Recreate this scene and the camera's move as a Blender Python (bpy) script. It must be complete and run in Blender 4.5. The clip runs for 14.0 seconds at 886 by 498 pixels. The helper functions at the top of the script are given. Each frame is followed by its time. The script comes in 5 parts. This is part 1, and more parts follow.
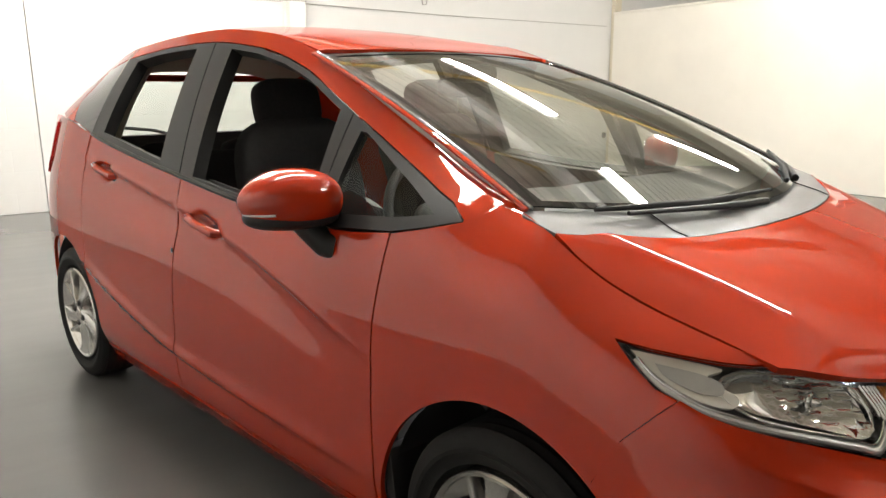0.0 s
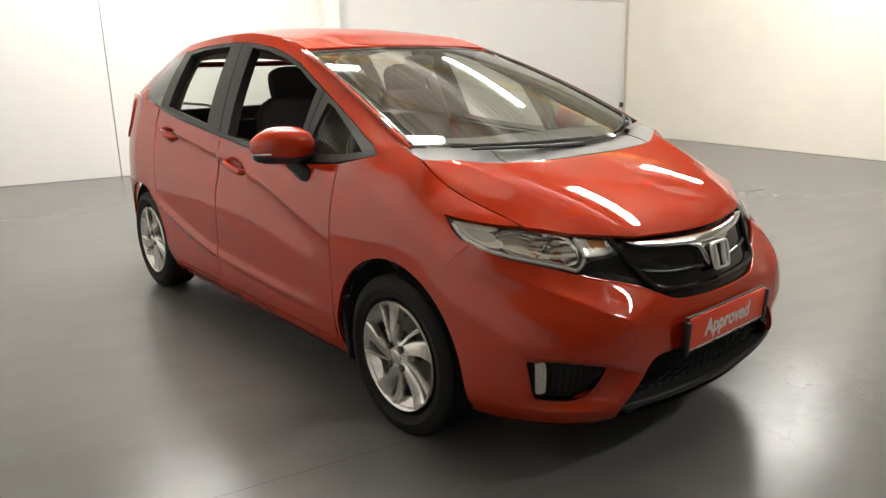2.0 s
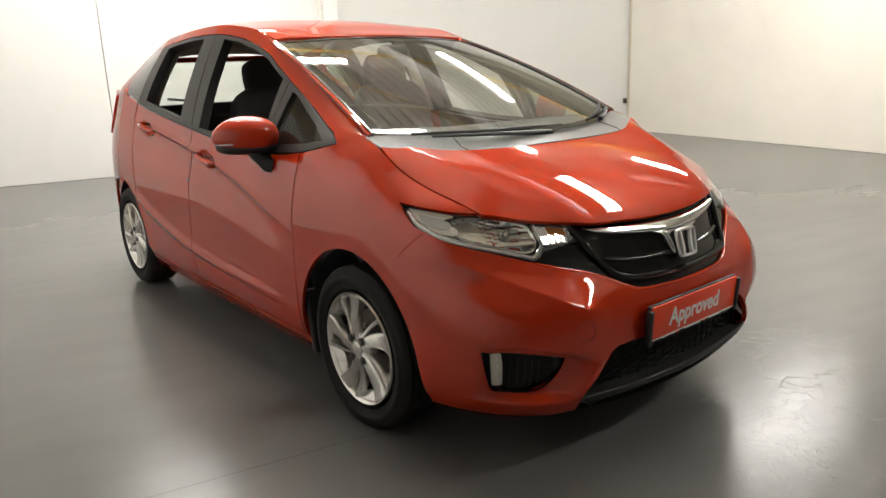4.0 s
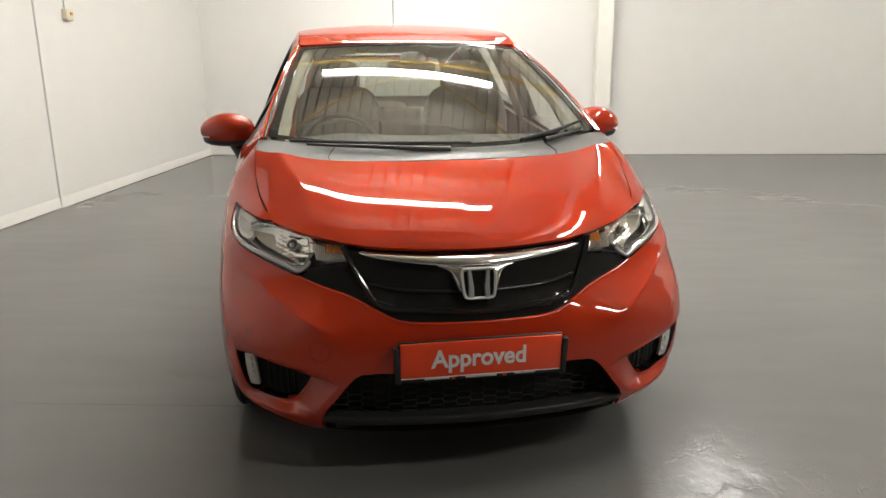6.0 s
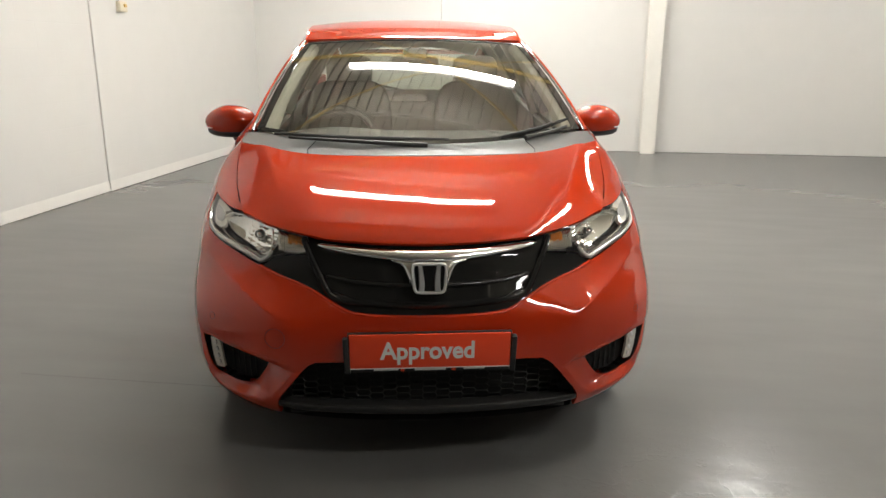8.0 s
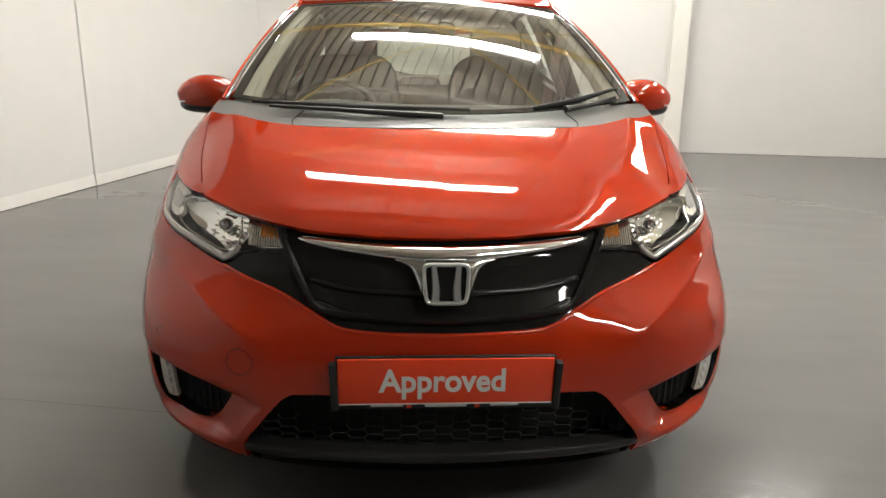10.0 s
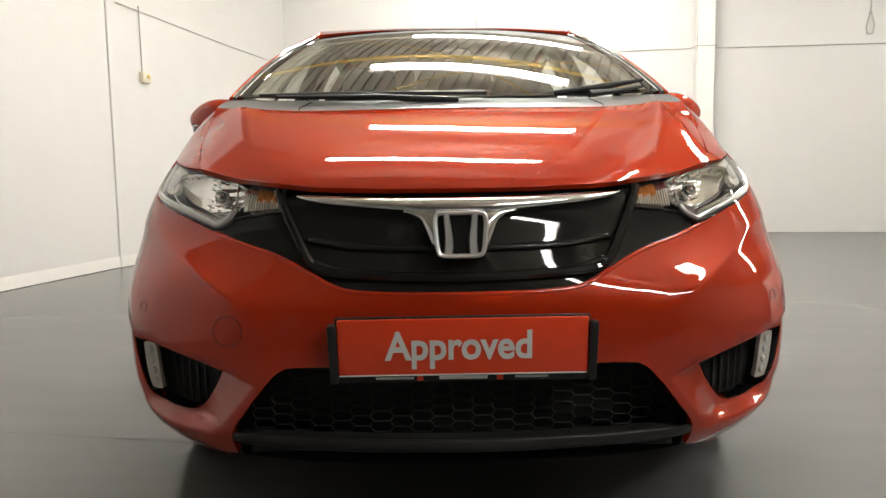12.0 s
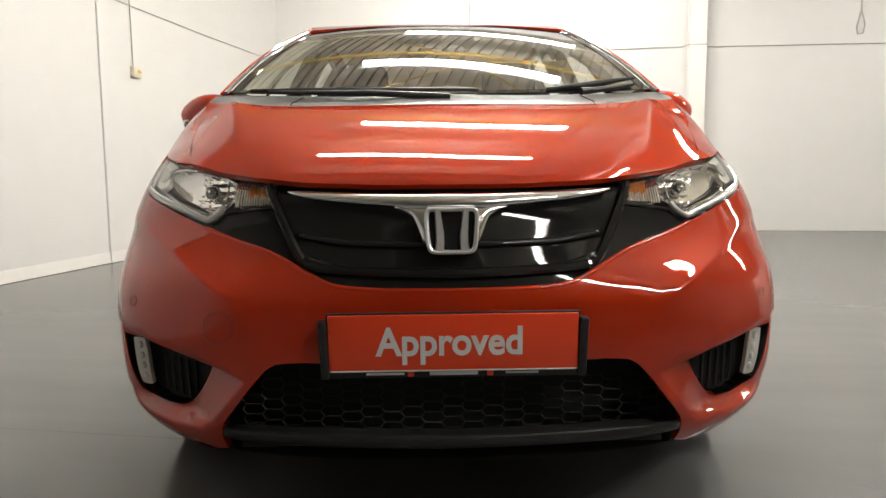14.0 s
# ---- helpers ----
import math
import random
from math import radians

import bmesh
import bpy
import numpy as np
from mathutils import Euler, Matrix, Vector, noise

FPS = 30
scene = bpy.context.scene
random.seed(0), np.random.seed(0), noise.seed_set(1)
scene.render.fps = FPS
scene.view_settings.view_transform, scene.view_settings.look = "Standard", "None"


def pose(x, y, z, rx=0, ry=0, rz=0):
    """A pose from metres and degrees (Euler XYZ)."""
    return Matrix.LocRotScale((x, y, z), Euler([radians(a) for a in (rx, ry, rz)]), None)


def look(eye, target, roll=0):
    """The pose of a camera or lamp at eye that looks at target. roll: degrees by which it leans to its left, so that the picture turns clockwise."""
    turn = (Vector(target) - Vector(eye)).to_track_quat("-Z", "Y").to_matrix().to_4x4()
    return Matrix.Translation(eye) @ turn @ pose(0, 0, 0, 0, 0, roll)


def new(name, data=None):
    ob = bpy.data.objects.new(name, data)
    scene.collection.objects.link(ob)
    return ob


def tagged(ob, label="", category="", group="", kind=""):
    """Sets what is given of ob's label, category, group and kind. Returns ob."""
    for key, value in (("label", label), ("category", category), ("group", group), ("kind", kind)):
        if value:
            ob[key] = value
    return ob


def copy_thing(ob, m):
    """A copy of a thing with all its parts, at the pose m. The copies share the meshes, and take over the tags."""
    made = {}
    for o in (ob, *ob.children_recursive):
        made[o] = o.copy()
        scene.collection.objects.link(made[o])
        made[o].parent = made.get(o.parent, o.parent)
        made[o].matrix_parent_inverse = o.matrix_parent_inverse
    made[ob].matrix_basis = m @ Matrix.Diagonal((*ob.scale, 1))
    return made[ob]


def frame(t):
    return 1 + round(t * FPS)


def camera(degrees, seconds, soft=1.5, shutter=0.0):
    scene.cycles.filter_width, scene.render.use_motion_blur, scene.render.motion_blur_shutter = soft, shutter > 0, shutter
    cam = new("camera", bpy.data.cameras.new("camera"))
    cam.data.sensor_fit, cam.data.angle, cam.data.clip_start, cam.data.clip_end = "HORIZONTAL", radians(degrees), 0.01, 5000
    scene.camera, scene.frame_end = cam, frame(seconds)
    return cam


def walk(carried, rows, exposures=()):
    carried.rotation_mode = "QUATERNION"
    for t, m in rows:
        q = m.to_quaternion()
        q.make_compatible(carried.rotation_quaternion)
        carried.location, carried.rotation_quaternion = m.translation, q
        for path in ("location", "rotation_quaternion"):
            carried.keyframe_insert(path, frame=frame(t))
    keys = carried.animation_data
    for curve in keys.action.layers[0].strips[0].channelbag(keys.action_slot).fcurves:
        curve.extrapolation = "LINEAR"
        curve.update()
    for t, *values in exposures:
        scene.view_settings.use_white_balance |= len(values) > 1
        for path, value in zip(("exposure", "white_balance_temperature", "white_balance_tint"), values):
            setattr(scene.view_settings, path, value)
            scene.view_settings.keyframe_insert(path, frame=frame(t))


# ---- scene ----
cam = camera(63.2, 14.0)
PATH = [
    (0, (-1.814, -0.024, 1.277), (-0.5, 1.32, 0.862), -0.3),
    (0.5, (-2.093, -0.628, 1.3), (-0.748, 0.775, 0.83), 0.1),
    (1, (-2.171, -0.973, 1.302), (-0.898, 0.483, 0.794), -1.3),
    (1.5, (-2.201, -1.088, 1.316), (-0.96, 0.396, 0.809), -1.9),
    (2, (-2.227, -1.119, 1.322), (-0.982, 0.363, 0.821), -1.3),
    (2.2, (-2.229, -1.122, 1.315), (-0.985, 0.362, 0.818), -1.3),
    (4.3, (-1.96, -1.247, 1.266), (-0.758, 0.271, 0.765), -2.3),
    (4.5, (-1.775, -1.346, 1.271), (-0.671, 0.24, 0.758), -2.8),
    (5, (-1.361, -1.609, 1.28), (-0.493, 0.118, 0.766), -3.5),
    (5.5, (-0.809, -1.8, 1.284), (-0.29, 0.062, 0.771), -2.1),
    (6, (-0.424, -1.924, 1.313), (-0.122, -0.013, 0.809), -0.4),
    (6.5, (-0.155, -1.976, 1.335), (-0.042, -0.047, 0.818), -0.2),
    (7, (-0.091, -2.001, 1.338), (0.005, -0.071, 0.821), -0.4),
    (7.5, (-0.086, -2.007, 1.335), (0.023, -0.08, 0.81), -0.2),
    (9.8, (-0.142, -1.569, 1.242), (0.006, 0.356, 0.719), 1.3),
    (10, (-0.092, -1.468, 1.166), (0.012, 0.463, 0.655), 0.7),
    (10.5, (-0.056, -1.346, 0.856), (0.009, 0.634, 0.582), 0.0),
    (11, (-0.049, -1.336, 0.794), (-0.009, 0.651, 0.571), -0.8),
    (11.5, (-0.053, -1.347, 0.794), (-0.024, 0.642, 0.586), -1.0),
    (12, (-0.051, -1.348, 0.793), (-0.03, 0.642, 0.589), -0.9),
    (12.5, (-0.046, -1.348, 0.793), (-0.025, 0.641, 0.581), -0.7),
    (13, (-0.048, -1.349, 0.795), (-0.021, 0.64, 0.592), -0.5),
    (13.5, (-0.049, -1.349, 0.794), (-0.013, 0.64, 0.59), -0.4),
    (14, (-0.049, -1.35, 0.791), (-0.006, 0.639, 0.579), -0.6),
]
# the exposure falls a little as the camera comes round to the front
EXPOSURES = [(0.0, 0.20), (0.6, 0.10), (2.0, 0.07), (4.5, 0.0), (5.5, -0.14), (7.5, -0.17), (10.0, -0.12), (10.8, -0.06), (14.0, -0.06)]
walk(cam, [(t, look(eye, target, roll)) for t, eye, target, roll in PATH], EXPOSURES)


# ---- room light, world, exposure ----
world = bpy.data.worlds.new("world")
scene.world = world
world.use_nodes = True
world.node_tree.nodes["Background"].inputs[0].default_value = (0.80, 0.83, 0.9, 1)
world.node_tree.nodes["Background"].inputs[1].default_value = 0.05

ROOM_TURN = -11.5
ROOM = pose(-2.15, 9.1, 0, 0, 0, ROOM_TURN)      # back-left corner: +x along the back wall, -y towards the camera
ROOM_W, ROOM_D, CEIL, HANG = 11.2, 24.0, 4.2, 3.6
TUBE_GLARE, TUBE_LEN = 88.0, 2.1
# tube lamps: distance along the back wall, distance from the back wall, turn
TUBES = [(3.4, 2.2, 0), (3.4, 4.4, 0), (3.4, 6.4, 0), (6.1, 7.3, 90), (6.9, 10.6, 0), (6.5, 3.9, 90), (9.9, 4.5, 0)]


# ---- materials ----
def material(name, colour, rough=0.5, metal=0.0, vary=0.0, scale=6.0, bump=0.0, bump_scale=40.0, coat=0.0, coat_rough=0.03, rough_vary=0.0, spec=0.5):
    """A principled surface whose colour, gloss and relief vary at two scales."""
    m = bpy.data.materials.new(name)
    m.use_nodes = True
    n, k = m.node_tree.nodes, m.node_tree.links
    b = n["Principled BSDF"]
    b.inputs["Base Color"].default_value = (*colour, 1)
    b.inputs["Roughness"].default_value = rough
    b.inputs["Metallic"].default_value = metal
    b.inputs["Specular IOR Level"].default_value = spec
    b.inputs["Coat Weight"].default_value = coat
    b.inputs["Coat Roughness"].default_value = coat_rough
    co = n.new("ShaderNodeTexCoord")
    if vary or rough_vary:
        big, fine, mix = n.new("ShaderNodeTexNoise"), n.new("ShaderNodeTexNoise"), n.new("ShaderNodeMath")
        big.inputs["Scale"].default_value, fine.inputs["Scale"].default_value = scale * 0.15, scale
        big.inputs["Detail"].default_value = fine.inputs["Detail"].default_value = 6
        mix.operation = "ADD"
        for t in (big, fine):
            k.new(co.outputs["Object"], t.inputs["Vector"])
        k.new(big.outputs["Fac"], mix.inputs[0])
        k.new(fine.outputs["Fac"], mix.inputs[1])
        if vary:
            ramp = n.new("ShaderNodeMapRange")
            ramp.inputs["From Min"].default_value, ramp.inputs["From Max"].default_value = 0.6, 1.4
            ramp.inputs["To Min"].default_value, ramp.inputs["To Max"].default_value = 1 - vary, 1 + vary
            mul = n.new("ShaderNodeVectorMath")
            mul.operation = "SCALE"
            mul.inputs[0].default_value = colour
            k.new(mix.outputs[0], ramp.inputs["Value"])
            k.new(ramp.outputs[0], mul.inputs["Scale"])
            k.new(mul.outputs[0], b.inputs["Base Color"])
        if rough_vary:
            rr = n.new("ShaderNodeMapRange")
            rr.inputs["From Min"].default_value, rr.inputs["From Max"].default_value = 0.6, 1.4
            rr.inputs["To Min"].default_value, rr.inputs["To Max"].default_value = rough - rough_vary, rough + rough_vary
            k.new(mix.outputs[0], rr.inputs["Value"])
            k.new(rr.outputs[0], b.inputs["Roughness"])
    if bump:
        t, bn = n.new("ShaderNodeTexNoise"), n.new("ShaderNodeBump")
        t.inputs["Scale"].default_value, t.inputs["Detail"].default_value = bump_scale, 5
        bn.inputs["Strength"].default_value, bn.inputs["Distance"].default_value = bump, 0.01
        k.new(co.outputs["Object"], t.inputs["Vector"])
        k.new(t.outputs["Fac"], bn.inputs["Height"])
        k.new(bn.outputs["Normal"], b.inputs["Normal"])
    return m


def clear(name, tint, ior=1.5, haze=0.0, rough=0.0):
    """A thin pane: lets light straight through and mirrors by its Fresnel gloss; haze adds a film of dust."""
    m = bpy.data.materials.new(name)
    m.use_nodes = True
    n, k = m.node_tree.nodes, m.node_tree.links
    n.remove(n["Principled BSDF"])
    see, gloss, mix = n.new("ShaderNodeBsdfTransparent"), n.new("ShaderNodeBsdfGlossy"), n.new("ShaderNodeMixShader")
    edge, power, lift = n.new("ShaderNodeLayerWeight"), n.new("ShaderNodeMath"), n.new("ShaderNodeMath")
    see.inputs[0].default_value = (*tint, 1)
    gloss.inputs["Roughness"].default_value = rough
    edge.inputs["Blend"].default_value = 0.5
    power.operation, lift.operation = "POWER", "MULTIPLY_ADD"
    power.inputs[1].default_value = 5.0
    straight = ((ior - 1) / (ior + 1)) ** 2
    lift.inputs[1].default_value, lift.inputs[2].default_value = 1 - straight, straight
    k.new(edge.outputs["Facing"], power.inputs[0])
    k.new(power.outputs[0], lift.inputs[0])
    k.new(lift.outputs[0], mix.inputs[0])
    k.new(see.outputs[0], mix.inputs[1])
    k.new(gloss.outputs[0], mix.inputs[2])
    last = mix
    if haze:
        dust, film = n.new("ShaderNodeBsdfDiffuse"), n.new("ShaderNodeMixShader")
        dust.inputs[0].default_value = (0.6, 0.57, 0.5, 1)
        t, r = n.new("ShaderNodeTexNoise"), n.new("ShaderNodeMapRange")
        t.inputs["Scale"].default_value, t.inputs["Detail"].default_value = 14, 8
        r.inputs["From Min"].default_value, r.inputs["From Max"].default_value = 0.35, 0.75
        r.inputs["To Min"].default_value, r.inputs["To Max"].default_value = haze * 0.4, haze * 1.6
        k.new(t.outputs["Fac"], r.inputs["Value"])
        k.new(r.outputs[0], film.inputs[0])
        k.new(mix.outputs[0], film.inputs[1])
        k.new(dust.outputs[0], film.inputs[2])
        last = film
    k.new(last.outputs[0], n["Material Output"].inputs[0])
    return m


def glowing(name, colour, strength):
    m = bpy.data.materials.new(name)
    m.use_nodes = True
    b = m.node_tree.nodes["Principled BSDF"]
    b.inputs["Base Color"].default_value = (0.9, 0.9, 0.9, 1)
    b.inputs["Emission Color"].default_value = (*colour, 1)
    b.inputs["Emission Strength"].default_value = strength
    return m


def flake_paint(name="red_metallic_paint", shade=(0.41, 0.0235, 0.0035), flake=(0.66, 0.055, 0.008)):
    """Orange-red metallic car paint: pigment and aligned flakes under a clear lacquer."""
    m = bpy.data.materials.new(name)
    m.use_nodes = True
    n, k = m.node_tree.nodes, m.node_tree.links
    n.remove(n["Principled BSDF"])
    base, metal, mix = n.new("ShaderNodeBsdfDiffuse"), n.new("ShaderNodeBsdfGlossy"), n.new("ShaderNodeMixShader")
    coat, edge, lacquer = n.new("ShaderNodeBsdfGlossy"), n.new("ShaderNodeFresnel"), n.new("ShaderNodeMixShader")
    co, t, r, tint = n.new("ShaderNodeTexCoord"), n.new("ShaderNodeTexNoise"), n.new("ShaderNodeMapRange"), n.new("ShaderNodeVectorMath")
    t.inputs["Scale"].default_value, t.inputs["Detail"].default_value = 3.0, 2
    r.inputs["To Min"].default_value, r.inputs["To Max"].default_value = 0.95, 1.05
    tint.operation = "SCALE"
    tint.inputs[0].default_value = flake
    k.new(co.outputs["Object"], t.inputs["Vector"])
    k.new(t.outputs["Fac"], r.inputs["Value"])
    k.new(r.outputs[0], tint.inputs["Scale"])
    k.new(tint.outputs[0], metal.inputs[0])
    base.inputs[0].default_value = (*shade, 1)
    metal.inputs["Roughness"].default_value, coat.inputs["Roughness"].default_value = 0.42, 0.0
    mix.inputs[0].default_value = 0.07
    edge.inputs["IOR"].default_value = 1.78
    sheen = n.new("ShaderNodeMath")
    sheen.operation = "MULTIPLY"
    sheen.inputs[1].default_value = 1.0
    k.new(base.outputs[0], mix.inputs[1])
    k.new(metal.outputs[0], mix.inputs[2])
    k.new(edge.outputs[0], sheen.inputs[0])
    k.new(sheen.outputs[0], lacquer.inputs[0])
    k.new(mix.outputs[0], lacquer.inputs[1])
    k.new(coat.outputs[0], lacquer.inputs[2])
    k.new(lacquer.outputs[0], n["Material Output"].inputs[0])
    return m


def painted_blockwork():
    """Thick white paint over blockwork: faint courses and joints show as relief, with scuffs."""
    m = material("white_painted_blockwork", (0.67, 0.66, 0.635), 0.5, vary=0.025, scale=4.0)
    n, k = m.node_tree.nodes, m.node_tree.links
    b = n["Principled BSDF"]
    co, sw, br, t = n.new("ShaderNodeTexCoord"), n.new("ShaderNodeSeparateXYZ"), n.new("ShaderNodeTexBrick"), n.new("ShaderNodeTexNoise")
    cm = n.new("ShaderNodeCombineXYZ")
    k.new(co.outputs["Object"], sw.inputs[0])
    k.new(sw.outputs["X"], cm.inputs["X"])
    k.new(sw.outputs["Z"], cm.inputs["Y"])
    k.new(cm.outputs[0], br.inputs["Vector"])
    br.inputs["Scale"].default_value = 1.0
    br.inputs["Brick Width"].default_value, br.inputs["Row Height"].default_value, br.inputs["Mortar Size"].default_value = 0.45, 0.225, 0.006
    br.inputs["Mortar Smooth"].default_value = 0.6
    br.inputs["Color1"].default_value, br.inputs["Color2"].default_value, br.inputs["Mortar"].default_value = (1, 1, 1, 1), (0.9, 0.9, 0.9, 1), (0.2, 0.2, 0.2, 1)
    t.inputs["Scale"].default_value, t.inputs["Detail"].default_value = 7, 8
    k.new(co.outputs["Object"], t.inputs["Vector"])
    add, bn = n.new("ShaderNodeMath"), n.new("ShaderNodeBump")
    add.operation = "MULTIPLY_ADD"
    add.inputs[1].default_value = 0.8
    k.new(t.outputs["Fac"], add.inputs[0])
    k.new(br.outputs["Color"], add.inputs[2])
    bn.inputs["Strength"].default_value, bn.inputs["Distance"].default_value = 0.14, 0.006
    k.new(add.outputs[0], bn.inputs["Height"])
    k.new(bn.outputs["Normal"], b.inputs["Normal"])
    return m


def painted_floor():
    """Grey floor paint, half glossy, with soft cloudy wear and one flaked, crackled patch."""
    m = material("grey_floor_paint", (0.155, 0.153, 0.148), 0.235, spec=0.22)
    n, k = m.node_tree.nodes, m.node_tree.links
    b = n["Principled BSDF"]
    co, cloud, wear = n.new("ShaderNodeTexCoord"), n.new("ShaderNodeTexNoise"), n.new("ShaderNodeMix")
    cloud.inputs["Scale"].default_value, cloud.inputs["Detail"].default_value = 0.6, 2
    wear.data_type = "RGBA"
    wear.inputs["A"].default_value, wear.inputs["B"].default_value = (0.108, 0.106, 0.103, 1), (0.165, 0.163, 0.157, 1)
    k.new(co.outputs["Object"], cloud.inputs["Vector"])
    drag, streak, both = n.new("ShaderNodeMapping"), n.new("ShaderNodeTexNoise"), n.new("ShaderNodeMix")
    drag.inputs["Scale"].default_value = (1.0, 4.0, 1.0)
    streak.inputs["Scale"].default_value, streak.inputs["Detail"].default_value = 1.6, 5
    both.inputs["Factor"].default_value = 0.45
    k.new(co.outputs["Object"], drag.inputs["Vector"])
    k.new(drag.outputs["Vector"], streak.inputs["Vector"])
    k.new(cloud.outputs["Fac"], both.inputs["A"])
    k.new(streak.outputs["Fac"], both.inputs["B"])
    k.new(both.outputs["Result"], wear.inputs["Factor"])
    k.new(wear.outputs["Result"], b.inputs["Base Color"])
    # crackle within the worn patch
    off, warp, crack = n.new("ShaderNodeVectorMath"), n.new("ShaderNodeTexNoise"), n.new("ShaderNodeTexVoronoi")
    off.operation = "DISTANCE"
    off.inputs[1].default_value = (4.65, -8.7, 0)
    k.new(co.outputs["Object"], off.inputs[0])
    warp.inputs["Scale"].default_value, warp.inputs["Detail"].default_value = 3.0, 6
    k.new(co.outputs["Object"], warp.inputs["Vector"])
    near = n.new("ShaderNodeMapRange")
    near.inputs["From Min"].default_value, near.inputs["From Max"].default_value = 0.35, 1.0
    near.inputs["To Min"].default_value, near.inputs["To Max"].default_value = 1.0, 0.0
    blot, sway = n.new("ShaderNodeTexNoise"), n.new("ShaderNodeMath")
    blot.inputs["Scale"].default_value, blot.inputs["Detail"].default_value = 2.6, 4
    k.new(co.outputs["Object"], blot.inputs["Vector"])
    sway.operation = "MULTIPLY_ADD"
    sway.inputs[1].default_value = 1.3
    k.new(blot.outputs["Fac"], sway.inputs[0])
    k.new(off.outputs["Value"], sway.inputs[2])
    lower = n.new("ShaderNodeMath")
    lower.operation = "SUBTRACT"
    lower.inputs[1].default_value = 0.62
    k.new(sway.outputs[0], lower.inputs[0])
    k.new(lower.outputs[0], near.inputs["Value"])
    mixv = n.new("ShaderNodeVectorMath")
    mixv.operation = "MULTIPLY_ADD"
    mixv.inputs[1].default_value = (1.1, 1.1, 0)
    k.new(warp.outputs["Color"], mixv.inputs[0])
    k.new(co.outputs["Object"], mixv.inputs[2])
    crack.feature = "DISTANCE_TO_EDGE"
    crack.inputs["Scale"].default_value = 5.5
    k.new(mixv.outputs[0], crack.inputs["Vector"])
    line = n.new("ShaderNodeMapRange")
    line.inputs["From Min"].default_value, line.inputs["From Max"].default_value = 0.0, 0.016
    line.inputs["To Min"].default_value, line.inputs["To Max"].default_value = 0.0, 0.23
    k.new(crack.outputs["Distance"], line.inputs["Value"])
    shine = n.new("ShaderNodeMapRange")
    shine.inputs["To Min"].default_value, shine.inputs["To Max"].default_value = 0.22, 0.60
    k.new(near.outputs[0], shine.inputs["Value"])
    k.new(shine.outputs[0], b.inputs["Specular IOR Level"])
    grain = n.new("ShaderNodeTexNoise")
    grain.inputs["Scale"].default_value, grain.inputs["Detail"].default_value = 12, 7
    k.new(co.outputs["Object"], grain.inputs["Vector"])
    add, amt = n.new("ShaderNodeMath"), n.new("ShaderNodeMath")
    add.operation, amt.operation = "ADD", "MULTIPLY_ADD"
    k.new(line.outputs[0], add.inputs[0])
    k.new(grain.outputs["Fac"], add.inputs[1])
    bn = n.new("ShaderNodeBump")
    bn.inputs["Distance"].default_value = 0.004
    amt.inputs[1].default_value, amt.inputs[2].default_value = 0.95, 0.0
    k.new(near.outputs[0], amt.inputs[0])
    k.new(amt.outputs[0], bn.inputs["Strength"])
    k.new(add.outputs[0], bn.inputs["Height"])
    k.new(bn.outputs["Normal"], b.inputs["Normal"])
    return m


PAINT = flake_paint()
WALL = painted_blockwork()
FLOOR = painted_floor()
CREAM_BOARD = material("cream_painted_board", (0.80, 0.76, 0.68), 0.5, vary=0.05, scale=2.5)
FAR_CREAM = material("cream_wall_paint", (0.58, 0.54, 0.46), 0.6, vary=0.06, scale=3)
FAR_WALL = material("unseen_wall_grey", (0.24, 0.235, 0.22), 0.6, vary=0.06, scale=3)
TRIM_WHITE = material("white_gloss_paint", (0.69, 0.675, 0.64), 0.45, vary=0.04, scale=9)
STEEL_WHITE = material("white_painted_steel", (0.76, 0.74, 0.69), 0.4, vary=0.05, scale=7)
DECK = material("galvanised_roof_sheet", (0.52, 0.48, 0.39), 0.55, 0.0, vary=0.12, scale=4)
ZINC = material("zinc_steel", (0.55, 0.51, 0.43), 0.5, 0.1, vary=0.1, scale=6)
SKYLIGHT = material("rooflight_sheet", (0.80, 0.70, 0.62), 0.5, vary=0.06, scale=5)
YELLOW = material("yellow_steel_paint", (0.60, 0.43, 0.14), 0.5, vary=0.1, scale=9)
CABLE = material("grey_cable_sheath", (0.42, 0.40, 0.37), 0.6, vary=0.05, scale=30)
BOX_CREAM = material("cream_plastic", (0.66, 0.60, 0.46), 0.45, vary=0.05, scale=40)
TUBE_GLOW = glowing("tube_light", (1.0, 0.98, 0.935), TUBE_GLARE)
BLACK_GLOSS = material("gloss_black_plastic", (0.014, 0.0138, 0.0132), 0.03, spec=0.30)
BLACK_SATIN = material("satin_black_plastic", (0.021, 0.0205, 0.020), 0.42, vary=0.12, scale=60, spec=0.35)
LIP_GREY = material("grey_lip_plastic", (0.024, 0.0235, 0.023), 0.40, vary=0.1, scale=40, spec=0.28)
BLACK_MATT = material("matt_black", (0.027, 0.0265, 0.026), 0.8, spec=0.2)
GRILLE_BLACK = material("dull_grille_black", (0.022, 0.0217, 0.021), 0.7, spec=0.25)
GREY_PLASTIC = material("grained_grey_plastic", (0.125, 0.123, 0.118), 0.33, vary=0.1, scale=90, bump=0.1, bump_scale=500)
RUBBER = material("tyre_rubber", (0.012, 0.0115, 0.011), 0.7, vary=0.2, scale=30, bump=0.08, bump_scale=120, spec=0.22)
ALLOY = material("silver_alloy", (0.70, 0.69, 0.66), 0.27, 0.85, vary=0.05, scale=25)
POLISHED = material("polished_trim", (0.20, 0.20, 0.195), 0.14, 0.75)
